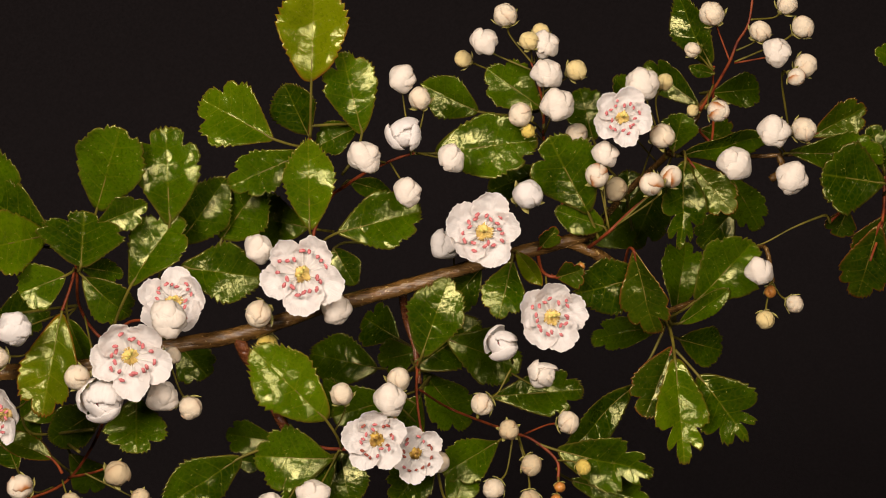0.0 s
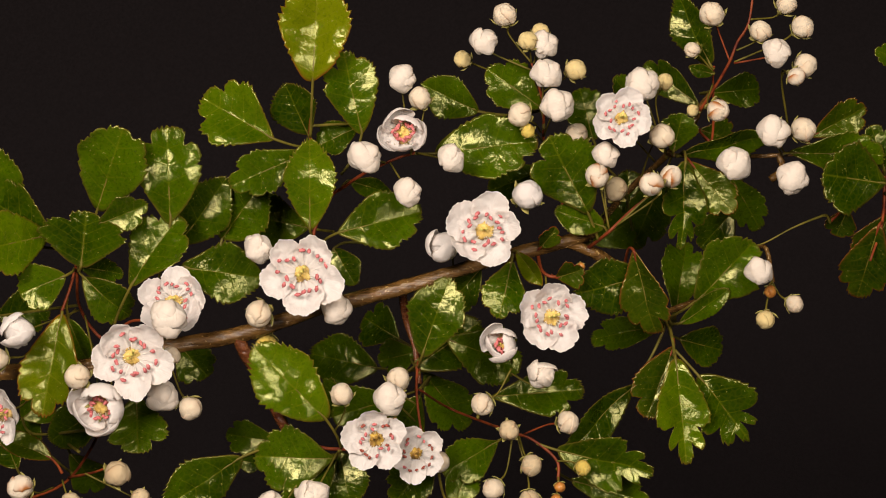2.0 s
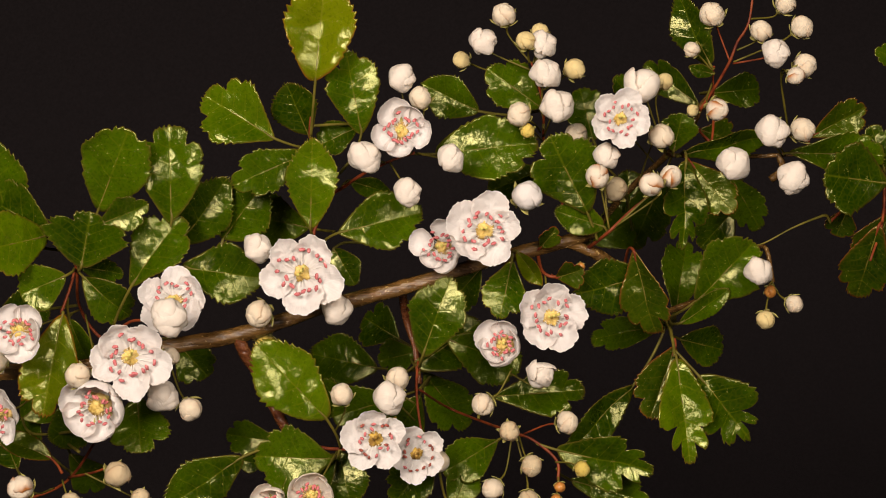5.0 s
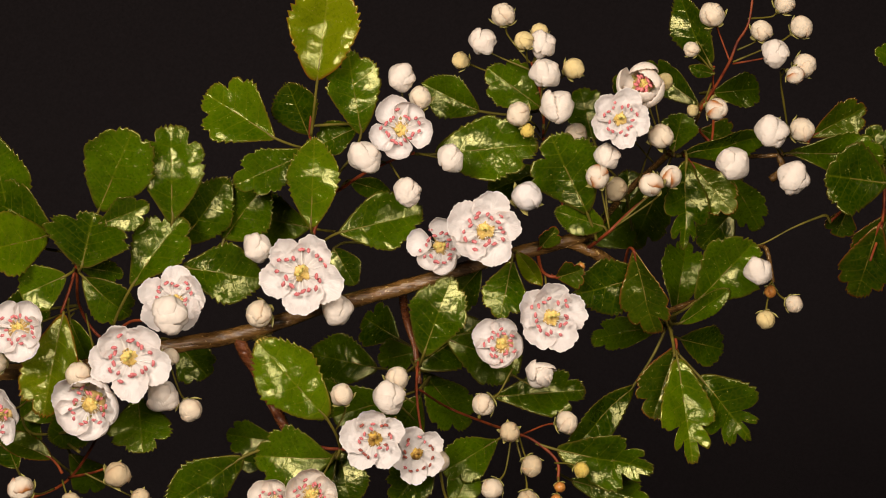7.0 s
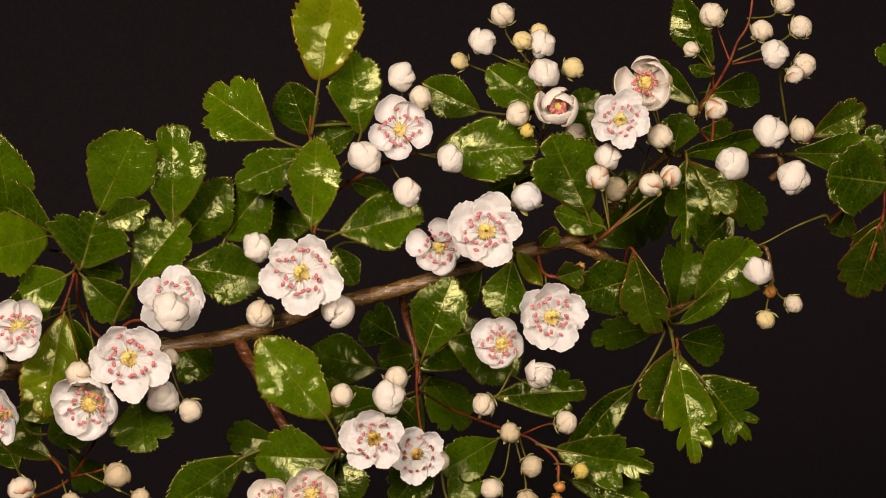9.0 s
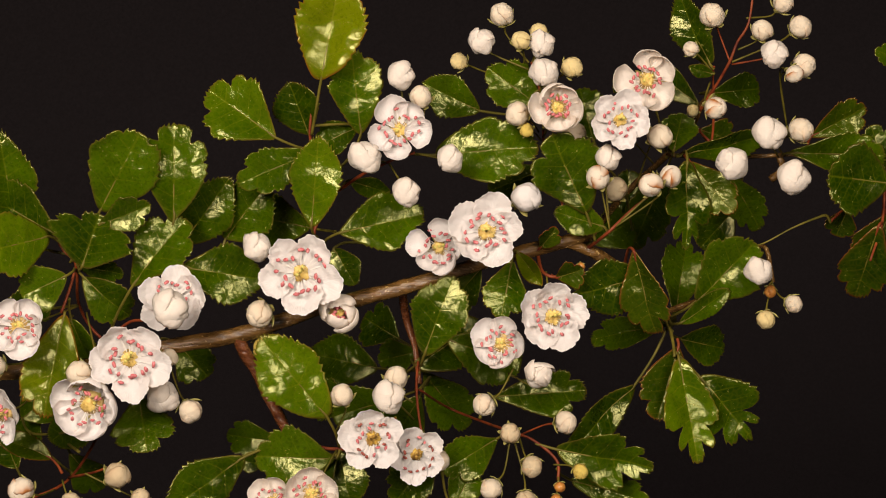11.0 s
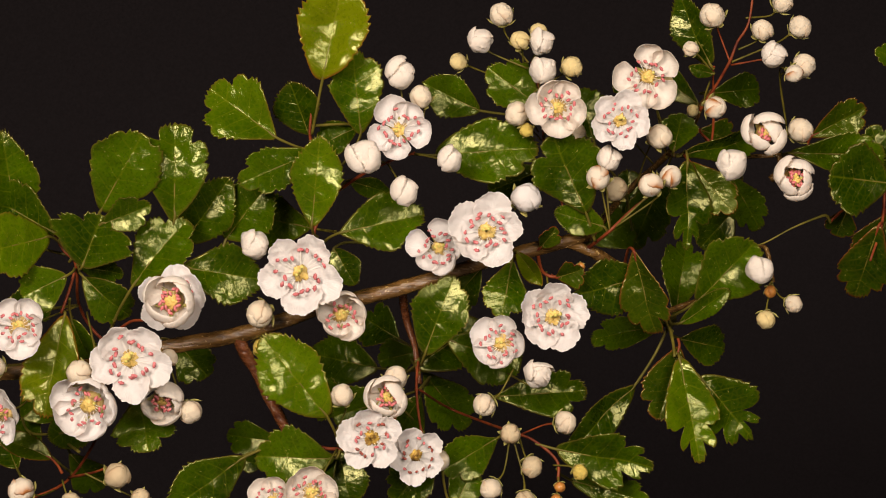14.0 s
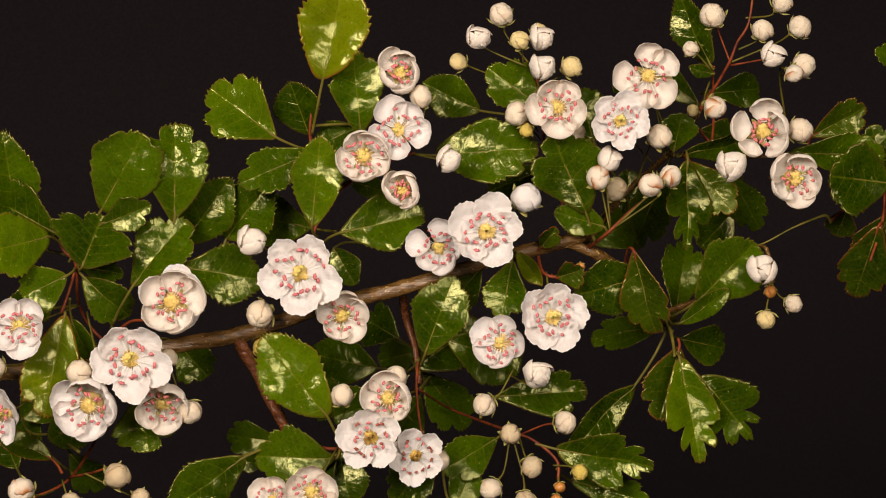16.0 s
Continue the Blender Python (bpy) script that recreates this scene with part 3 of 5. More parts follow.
black_cloth()
slab("floor", -0.8, 0.8, -0.8, 0.5, -0.20, -0.16, GREY, "dark painted tabletop under the branch", "table top")
slab("wall_north", -0.8, 0.8, 0.5, 0.55, -0.20, 0.8, GREY, "dark painted studio wall", "wall")
slab("wall_south", -0.8, 0.8, -0.85, -0.8, -0.20, 0.8, GREY, "dark painted studio wall", "wall")
slab("wall_west", -0.85, -0.8, -0.85, 0.55, -0.20, 0.8, GREY, "dark painted studio wall", "wall")
slab("wall_east", 0.8, 0.85, -0.85, 0.55, -0.20, 0.8, GREY, "dark painted studio wall", "wall")
slab("ceiling", -0.85, 0.85, -0.85, 0.55, 0.8, 0.85, GREY, "dark painted studio ceiling", "ceiling")

# ---------------------------------------------------------------- the branch
branch = thing("hawthorn_branch", Matrix.Identity(4), "brown woody hawthorn branch with reddish side twigs", "branch")


def stem(name, mat, line):
    rough = 0.26 if mat is BARK or mat is RUSSET else 0.10
    part(name, tube(name, [mm(*p[:3]) for p in line], [p[3] * MM for p in line], mat, 14 if mat is BARK or mat is RUSSET else 8, rough, len(line)), branch, None, "grey-brown bark" if mat is BARK else "glossy russet bark" if mat is RUSSET else "thin green twig" if mat is STALK else "smooth reddish twig")


stem("main_stem", BARK, [(-302.09, 20, -176.59, 2.04), (-288.58, 20, -130.45, 1.93), (-245.81, 20, -74.17, 1.82), (-163.05, 10, -35.05, 1.72), (-117.36, 4, -25.87, 1.61), (-67.96, 0, -22.4, 1.5), (-51.88, 0, -18.54, 1.5), (-38.48, 0, -16.19, 1.55), (-24.01, 0, -11.47, 1.34), (-9, 0, -7.72, 1.45), (1.72, 0, -4.5, 1.29), (12.5, 2, -1.19, 1.29), (23.27, 2, 1.4, 1.29), (28.73, 3, 3.13, 1.18)])
stem("twig", RUSSET, [(-39.02, 0, -16.61, 1.29), (-37.61, 1, -19.77, 1.18), (-35.77, 2, -23.05, 1.07), (-33.91, 3, -27.43, 0.96), (-31.29, 4, -32.15, 1.07), (-28.11, 5, -37.33, 0.86), (-20.02, 6, -44.5, 0.64)])
stem("twig", RUSSET, [(-7.79, 4, -8.01, 0.86), (-7.22, 8, -13.01, 0.75), (-5.36, 8, -19.57, 0.59), (-4.57, 6, -26, 0.48)])
stem("twig", RED, [(-4.78, 5, -21.6, 0.26), (-5.06, 2, -26.82, 0.26), (-4.17, -1, -34.11, 0.26), (-2.56, -2, -38.29, 0.26)])
stem("twig", RED, [(-24.13, 2, -11.53, 0.45), (-25.37, 8, -4.26, 0.39), (-24.93, 8, 3.39, 0.35), (-21.7, 7, 9.93, 0.32), (-19.38, 4, 11.69, 0.32)])
stem("twig", RED, [(-24.93, 8, 3.94, 0.32), (-24.43, 7, 12.11, 0.32), (-25.38, 3, 21.38, 0.32), (-24.99, 2, 27.04, 0.26)])
stem("twig", RED, [(-19.6, 4, 11.48, 0.32), (-15.44, 0, 14.04, 0.32), (-11.06, -3, 16.06, 0.26), (-7.85, -4, 17.3, 0.26), (-5.19, -5, 17.99, 0.26)])
stem("twig", RED, [(27.65, 3, 0.11, 0.45), (29.44, -2, 1.71, 0.32), (31.33, -5, 3.49, 0.32), (35.66, -4, 7.53, 0.26), (39.9, -4, 10.93, 0.19)])
stem("twig", BARK, [(28.26, 4, 2.49, 0.75), (37.57, 30, 11.64, 0.64), (44.15, 16, 18.51, 0.64), (47.98, 6, 24.04, 0.64), (49.61, 6, 27.31, 0.64), (51.62, 3, 30.35, 0.54)])
stem("twig", RED, [(47.98, 6, 24.59, 0.32), (51.49, 2, 30.27, 0.29), (54.1, -1, 35.18, 0.29), (55.57, -2, 39.04, 0.26), (57.56, -3, 42.66, 0.23), (58.62, -3, 50.11, 0.23)])
stem("twig", RED, [(45.92, 7, 18.43, 0.26), (50.95, 8, 19.57, 0.26), (52.13, 7, 23.01, 0.26), (51.24, 0, 33.34, 0.19), (51.19, -2, 34.45, 0.19)])
stem("twig", BARK, [(43.3, 8, 18.15, 0.39), (55.59, 10, 17.91, 0.39), (65.16, 8, 18.15, 0.39), (75.72, 6, 18.82, 0.45), (84.43, 6, 20.24, 0.51), (99.66, 6, 21.87, 0.58)])
stem("twig", BARK, [(64.95, 8, 18.15, 0.64), (65.55, 7, 15.38, 0.75), (63.52, 8, 13.45, 0.86)])
stem("twig", BARK, [(23.27, 2, 1.4, 0.96), (29.88, 4, -1.19, 1.07), (34.55, 8, -4.26, 0.96), (41.11, 8, -11.37, 0.86), (43.3, 6, -13.49, 0.86)])
stem("twig", STALK, [(43.08, 6, -13.49, 0.45), (43.63, 1, -17.09, 0.32), (43.73, -2, -20.37, 0.29)])
stem("twig", RED, [(25.13, 6, 1.74, 0.32), (23.96, 14, 6.77, 0.26), (21.86, 12, 14.46, 0.26), (19.48, 6, 20.24, 0.29), (19.13, 1, 26.97, 0.26), (17.75, -1, 32.18, 0.23), (16.68, -1, 35.39, 0.19)])
stem("twig", RED, [(-4.56, 5, -27.02, 0.26), (0.69, 30, -32.15, 0.26), (7.46, 22, -34.38, 0.26), (14.04, 0, -35.05, 0.32)])
stem("twig", RED, [(13.51, 0, -34.84, 0.29), (17.21, -1, -36.25, 0.26), (21.44, -2, -39.89, 0.29), (21.7, -3, -43.51, 0.29)])
stem("twig", RED, [(-30.21, 4, -34.54, 0.32), (-24.19, 3, -37.69, 0.32), (-18.7, 1, -38.04, 0.39), (-13.79, -1, -37.32, 0.32), (-9, 0, -32.05, 0.26)])
stem("twig", RED, [(-57.53, 2, -20.36, 0.39), (-66.04, 8, -17.38, 0.32), (-70.24, 7, -10.8, 0.29), (-69.92, 2, -3.12, 0.32), (-72.61, 2, 0.11, 0.26), (-74.58, 1, 4.41, 0.23)])
stem("twig", RED, [(-69.74, 1, -3.33, 0.32), (-70.78, -1, -7.91, 0.29), (-72.1, -2, -12.16, 0.26)])
stem("twig", RED, [(-63.67, 0, -21.87, 0.39), (-69.02, 30, -34.45, 0.32), (-72.91, 16, -44.48, 0.29), (-79.16, 8, -48, 0.29), (-89.21, 4, -49.69, 0.32)])
stem("twig", RED, [(-64.63, 6, -17.3, 0.32), (-59.83, 3, -13.93, 0.29), (-56.09, 1, -13.32, 0.26), (-51.88, 0, -10.61, 0.26)])
stem("twig", STALK, [(56.42, 8, 0.66, 0.19), (60.44, 2, 0.86, 0.16), (66.19, 1, 3.87, 0.16), (70.67, 2, 5.71, 0.23), (73.22, 3, 6.37, 0.32), (74.27, 4, 4.98, 0.26)])
stem("twig", BARK, [(42.1, 7, -12.43, 0.64), (52.55, 12, -8.72, 0.54), (59.7, 8, -0.98, 0.43), (61.82, 4, 0.11, 0.43), (62.91, 2, -6.36, 0.43)])
stem("twig", RED, [(84.65, 6, 20.13, 0.32), (84.97, 6, 10.99, 0.32), (84.01, 4, 4.44, 0.29), (81.24, 1, -2.26, 0.23)])
stem("twig", RED, [(-73.44, 14, -44.82, 0.29), (-67.56, 4, -42.98, 0.26), (-63.67, 0, -41.48, 0.23)])
stem("twig", RED, [(17.97, 4, -0.43, 0.39), (18.77, -2, -4.16, 0.32), (21.38, -3, -5.21, 0.32), (25.17, -2, -3.09, 0.26)])

# ---------------------------------------------------------------- leaves on the branch
leaf(-24.79, -3, 31.49, 19.33, 87.85, 6, 2, 13.9, "oval", "y", 1, (-25.32, 2, 21.33), cup=0.33, label="large yellow-green toothed hawthorn leaf standing upright", drift=(2.14, 0.32, -10.18, 0))
leaf(-32.18, -1, 20.85, 15.52, 151, 5, 0, 13.69, "lobed", "g", 2, (-25.38, 3, 19.33), drift=(0.54, 0.32, -7.56, 0))
leaf(-15.51, 2, 22.08, 16.02, 102.53, 14.46, 10, 11.2, "lobed", "g", 3, (-19.38, 4, 14.18), drift=(-0.21, 0, -8.48, 0))
leaf(-25.87, 4, 21.76, 10.93, 114.15, 10.55, -28, 9.96, "oval", "m", 4, (-25.38, 3, 20.63), drift=(0.21, 0, -4.96, 0))
leaf(-16.36, 7, 23.67, 8.9, -154.87, 6.45, 15, 6.76, "round", "m", 5, (-25.23, 2.62, 23.51))
leaf(-26.24, -2, 18.02, 15.16, -155.91, 11.42, 0, 8.96, "lobed", "m", 6, (-25.05, 3, 19.33), drift=(2.14, 0.32, -1.17, 0))
leaf(-24.98, -5, 3.81, 17.1, 90.21, 13.53, 0, 10.16, "oval", "g", 7, (-24.01, 0, 1.72), drift=(0.43, 0.64, -6.34, 0))
leaf(-19.58, -3, 3.09, 16.04, 15.38, 7.16, -6, 11.49, "wavy", "m", 8, (-23.05, 2, 1.19), drift=(0.43, 0, -2.37, 0))
leaf(-1.7, -3, 17.98, 19.4, 7.19, 8.9, -5, 12.98, "wavy", "m", 9, (-5.4, -5, 17.89), drift=(0, -0.32, -3.46, 0))
leaf(6.88, 14, 26.96, 12.31, 154.36, 0, -10, 8.65, "oval", "m", 10, (19.27, 4, 26.63), drift=(0.32, 0.21, -0.46, 0))
leaf(18.68, 3, 26.89, 12.49, 143.19, 9.21, 5, 9.94, "lobed", "m", 11, (19.22, 3, 22.79), drift=(0, 0, -1.09, 0))
leaf(-17.97, 4, 13.1, 8.88, -18.33, -19.74, 20, 4.33, "oval", "m", 12, (-19.38, 4, 11.8))
leaf(-21.11, 6, 0.11, 8.26, -59.38, 6.95, 10, 6.53, "oval", "m", 13, (-14.65, 8, 1.2))
leaf(-65.27, -2, 7.36, 17.76, 70.45, 30.45, 0, 14.08, "round", "m", 14, (-69.59, 2, -3.12), drift=(0.64, -0.11, -7.06, 15))
leaf(-51.62, -2, 4.8, 18.35, 90.5, 12.59, 8, 13.6, "lobed", "m", 115, (-57.27, 4, -12.88), cup=0.30, drift=(0.86, 0.64, -2.86, 3))
leaf(-51.17, 8, 0.98, 15.99, 51.37, 18.22, 15, 10.93, "oval", "m", 16, (-53.48, 4, -8.55), drift=(0.64, 0, -0.66, 0))
leaf(-42.96, 9, 1.86, 13.88, 54.85, 21.11, -10, 12.28, "oval", "m", 17, (-43.85, 5, -8.57), drift=(0.86, 0, -2.39, 0))
leaf(-26.18, 14, 4.1, 13.91, 168.71, -8.26, -20, 11.54, "lobed", "m", 18, (-21.11, 6, 3.37), drift=(0.43, 0, -0.19, 0))
leaf(-83.37, 3, 3.13, 19.3, 103.37, 24.49, 6, 11.23, "oval", "m", 19, (-72.97, 4, 0.11), drift=(2.36, 0, -8.26, 0))
leaf(-74.82, 0, 2.89, 15.4, 151.29, 0, 0, 12.01, "lobed", "m", 20, (-73.69, 2, 2.26), drift=(1.5, 0, -0.14, 0))
leaf(-74.26, -3, 2.66, 14.91, -165.29, 47.54, 0, 12.55, "round", "g", 21, (-72.39, 2, -0.43), label="broad fresh green hawthorn leaf with pale veins", drift=(0.64, -0.21, 1.89, 0))
leaf(-67.96, -5, -3.49, 10.66, 84.5, 5.38, 0, 16.72, "lobed", "m", 22, (-69.7, 2, -3.34), drift=(0.21, 0, -17.42, 0))
leaf(-64.62, -6, 4.54, 9.75, 20.47, 11.83, 12, 6.97, "lobed", "m", 23, (-69.38, 2, -2.91), drift=(0.64, 0, -1.33, 0))
leaf(-58.92, -3, -6.86, 16.02, 57.57, 3.58, -12, 11.4, "lobed", "m", 24, (-63.23, 4, -15.59), drift=(0.43, 0, -5.14, 0))
leaf(-49.15, -3, -3.51, 15.29, -6.35, 7.52, -4, 11.49, "oval", "m", 25, (-53.48, 4, -12.88), drift=(0.43, 0, -1.8, 0))
leaf(-70.89, -4, -4.99, 9.2, -158.35, 6.24, 0, 9.55, "round", "m", 26, (-70.24, 2, -3.66), drift=(0.21, 0, 4.66, 0))
leaf(-68.17, 0, -5.47, 11.24, -43.19, -10.25, 10, 9, "round", "m", 27, (-69.59, 2, -4.2))
leaf(-69.2, 1, -3.33, 8.52, -10.18, 0, 20, 5.37, "lobed", "m", 28, (-69.81, 2, -3.12))
leaf(-71.74, -4, -12.2, 19.58, -99.66, 8.81, 8, 11.89, "lobed", "y", 29, (-71.99, -2, -11.84), label="yellowish hawthorn leaf with a reddish stalk", drift=(0.64, -0.21, -0.73, 0))
leaf(-71.71, 3, -13.5, 9.51, -68.28, -12.13, 20, 6.48, "oval", "m", 30, (-71.39, 0, -9.33), drift=(0.64, 0, 1.2, 0))
leaf(-67.56, 16, -31.33, 12.63, -146.56, -9.11, 0, 9.14, "oval", "m", 31, (-65.77, 5, -27.02))
leaf(-58.6, 2, -28.12, 11.16, -85.61, 21.01, 0, 12.71, "lobed", "m", 32, (-61.14, 1, -21.92), drift=(0.64, 0, 9.26, 0))
leaf(-74.92, 4, -40.17, 10.64, 153.14, 10.83, 35, 5.63, "oval", "r", 33, (-73.15, 5, -43.09))
leaf(-75.94, 30, -41.94, 10.74, -55.18, -21.87, 0, 8.07, "lobed", "m", 34, (-70.58, 9, -39.35))
leaf(-90.22, 24, -13.52, 11.29, 8.53, -10.2, 0, 10.23, "lobed", "m", 35, (-70.24, 7, -10.8))
leaf(-86.53, 34, -34.77, 7.35, 39.66, -15.79, 0, 9.3, "oval", "m", 36, (-68.01, 10, -35.05))
leaf(-38.48, 0, -39.55, 17.3, -147, 9.99, -14, 11.15, "oval", "m", 37, (-28.65, 5, -36.79), cup=0.08, bend=-0.03, drift=(0.64, 0, 2.62, 0))
leaf(-33.25, 22, -38.56, 10.89, 172.44, -10.58, 0, 7.46, "lobed", "m", 38, (-29.19, 5, -35.92), drift=(0.21, 0, 1.06, 0))
leaf(-21.91, -5, -32.07, 19.53, 134.95, 11.82, 0, 12.28, "oval", "g", 39, (-19.24, 1, -37.93), label="bright green toothed hawthorn leaf lit from the front", drift=(0.21, 0.64, -6.89, 0))
leaf(-20.85, 1, -39.87, 14.79, 179.22, 7.77, -5, 12.9, "lobed", "m", 40, (-19.77, 1, -38.15), drift=(0.21, 0, 0, 0))
leaf(-39.8, 8, -40.89, 4.66, -9.46, 0, 0, 4.37, "oval", "m", 41, (-28.11, 5, -37.33))
leaf(-20.36, 2, -39.21, 14.35, -132.21, 8.01, 10, 8.62, "oval", "m", 42, (-19.24, 1, -38.26))
leaf(-13.83, 45, -25.16, 15.81, 168.59, -10.94, 0, 11.45, "oval", "m", 43, (-5.22, 6, -21.65))
leaf(-5.02, 26, -20.66, 8.79, -165.37, -13.15, 0, 7.99, "lobed", "m", 44, (-5, 6, -21.65))
leaf(-4.13, -5, -20.32, 15.56, 71.01, 11.11, -8, 11.01, "wavy", "m", 45, (-4.66, 4, -22.63), drift=(0.64, 0.43, -1.16, 0))
leaf(7.36, 4, -3.57, 10.44, -130.91, -11.05, 0, 8.01, "lobed", "m", 46, (8.19, 2, -2.48))
leaf(13.01, -2, -2.24, 10.99, -103.67, 5.22, 10, 8.96, "lobed", "g", 47, (13.04, 2, -0.97), drift=(0, 0, 2.61, 0))
leaf(14.01, -1, -0.43, 7.92, -54.58, 7.26, 30, 4.28, "oval", "y", 48, (13.04, 2, -0.97))
leaf(0.68, 24, -18.07, 16.59, -20.6, -6.92, 0, 12.5, "lobed", "m", 49, (-4.79, 6, -21.65))
leaf(-5.59, 26, -23.86, 16.47, 34.27, -14.06, 0, 12.56, "oval", "m", 50, (-4.9, 6, -22.2))
leaf(9.76, 14, -28.96, 18.02, 4.24, 0, 0, 9.76, "lobed", "m", 51, (6.62, 5, -32.45), drift=(0.64, 0, -0.75, 0))
leaf(-9.63, 28, -30.28, 13.47, -162.77, -8.54, 0, 10.32, "lobed", "m", 52, (-5.3, 4, -26.96))
leaf(-3.95, 34, -25.47, 15.18, -51.67, -7.57, 0, 10.47, "lobed", "m", 53, (-4.57, 6, -23.83))
leaf(10.64, 5, -37.01, 12.22, -150.88, 9.42, 0, 8.9, "lobed", "m", 54, (13, 1, -35.14), drift=(-0.21, 0.64, 0.52, 0))
leaf(1.72, 2, -49.45, 9.05, 67.37, -6.35, 0, 7.11, "oval", "m", 55, (-1.5, -1, -39.45), drift=(0.43, 0, -3.67, 0))
leaf(-2.07, 6, -39.06, 12.03, -126.34, 9.57, 0, 9.79, "lobed", "m", 56, (-2.35, -2, -38.29))
leaf(-20.02, 6, -39.06, 11.22, -76.5, 15.51, 0, 9.14, "oval", "m", 57, (-18.48, 1, -38.15))
leaf(-86.88, 30, -44.82, 8.54, 119.52, -27.95, 0, 9.22, "lobed", "m", 58, (-79.16, 8, -48))
leaf(-83.42, 36, -40.78, 9.2, 143.48, -25.76, 10, 9.35, "oval", "m", 59, (-72.91, 16, -44.48))
leaf(-9.31, 40, -18.75, 9.91, 149.59, -23.81, 0, 10.61, "lobed", "m", 60, (-5.36, 8, -19.57))
leaf(-4.6, 40, -30.54, 13.42, -120.94, -17.34, 0, 10.61, "lobed", "m", 61, (-4.57, 6, -27.09))
leaf(-19.43, 42, -33.05, 8.62, 164.11, -27.64, 0, 9.48, "lobed", "m", 62, (-9, 0, -32.05))
leaf(27.17, -4, 6.9, 16.17, 118.26, 14.32, 0, 14.01, "lobed", "m", 63, (29.44, -2, 1.71), drift=(-0.43, 0, -4.27, 0))
leaf(30.43, -3, 4.15, 9.98, 161.18, 11.56, 0, 6.38, "oval", "m", 64, (30.88, -4, 3.08), drift=(0, 0, 1.95, 0))
leaf(19.94, 18, 15.79, 12.6, -158.53, -18.51, 10, 7.39, "oval", "m", 65, (19.41, 7, 14.29))
leaf(29.94, 20, 21.5, 11.32, 103.34, -10.17, 0, 9.45, "round", "m", 66, (35.73, 9, 11.62))
leaf(38.4, -1, -4.9, 13.6, -162, 8, -22, 11.6, "oval", "m", 67, (34.38, 6, -3.7), drift=(0, 0, 1.22, 0))
leaf(35.78, -5, -0.53, 16.18, -78.3, -3.54, 28, 9.6, "lobed", "r", 68, (34.92, 6, -3.16))
leaf(44.58, 18, -14.67, 16.39, -166.27, -21.48, 10, 6.94, "lobed", "m", 69, (43.08, 6, -13.6))
leaf(46.7, 24, -13.52, 16.76, 79.08, -20.98, 0, 9.54, "lobed", "m", 70, (43.3, 6, -13.27))
leaf(48.3, 2, -9.9, 15.9, 46.5, 18, 10, 13.2, "round", "m", 71, (43.63, 6, -13.16), drift=(0.21, 0, -0.53, 0))
leaf(44.81, 0, -14.04, 11.22, 31.87, 10.27, 20, 4.93, "oval", "m", 72, (43.52, 6, -13.6))
leaf(46.15, 14, -17.64, 10.76, -15.3, -21.83, 0, 8.43, "round", "m", 73, (43.52, 3, -15.55), drift=(0.43, 0, 2.64, 0))
leaf(43.52, 0, -18.76, 14.07, -113.28, 12.31, 8, 10.29, "lobed", "r", 74, (43.63, 1, -17.09), drift=(1.29, 0, 6.28, 0))
leaf(43.5, -5, -20.43, 19.89, -85.14, 8.67, -7, 10.8, "deep", "g", 75, (43.73, -2, -19.94), label="long deeply cut hawthorn leaf hanging down, glossy and yellow-green", drift=(0.86, 0, 6.1, 0))
leaf(48.09, -3, -23.72, 15.46, -51.31, 3.71, -8, 12.98, "deep", "m", 76, (43.95, -1, -19.14), drift=(0.21, -0.21, 2.88, 0))
leaf(36.29, 3, -26.03, 18.06, -135.44, 12.8, -18, 7.78, "oval", "m", 77, (42.87, 6, -14.58), drift=(0.43, 0, -0.99, 0))
leaf(21.33, -2, -37.97, 18.97, -13.02, 3.02, 10, 11.09, "deep", "m", 78, (17.75, -1, -36.78), drift=(-0.21, 0.21, 3.35, 0))
leaf(24.59, 6, -44.5, 15.72, -15.29, 7.31, 0, 7.62, "lobed", "m", 79, (21.54, -2, -41.49))
leaf(30.22, 24, 1.25, 9.54, 29.34, -12.1, 0, 9.54, "round", "m", 80, (28.19, 3, 1.73))
leaf(39.08, 34, 4.77, 11.92, 94.83, -9.66, 0, 9.3, "oval", "m", 81, (35.6, 10, 10.88))
leaf(35.42, 8, 30.18, 4.16, 130.11, 28.74, 30, 4.81, "lobed", "m", 82, (43.3, 8, 18.7))
leaf(50.34, -2, 34.45, 15.02, 119.08, 11.52, -35, 7.89, "oval", "m", 83, (51.22, -1, 34.11), drift=(0, 0, -0.73, 0))
leaf(51.19, -2, 32.96, 5.2, 169.24, 22.63, -25, 2.77, "oval", "m", 84, (51.22, -1, 33.25))
leaf(50.26, 14, 28.29, 13.81, 142.15, -8.32, -15, 6.88, "lobed", "m", 85, (49.61, 6, 27.09), drift=(0, 0, -0.18, 0))
leaf(54.31, 24, 31.36, 10.75, 6.32, -21.84, 0, 7.5, "round", "m", 86, (51.41, 3, 30.13))
leaf(44.17, 4, 18.73, 7.65, 78.25, 15.15, 0, 7.36, "round", "m", 87, (44.28, 7, 18.21))
leaf(45.36, 3, 17.93, 18.7, 10.99, 0, 35, 6.26, "oval", "m", 88, (45.37, 7, 18.21))
leaf(46.83, -1, 16.36, 12.44, -51.59, 13.95, 10, 7.7, "lobed", "r", 89, (46.14, 7, 18.43))
leaf(45.75, -3, 16.92, 17.12, -94.41, 4, -14, 9.36, "deep", "m", 90, (45.92, 7, 18.43), drift=(0.43, 0, 2.91, 0))
leaf(56.9, 18, 14.67, 13.96, -57.13, -25.46, 10, 7.84, "lobed", "m", 91, (55.59, 10, 17.91))
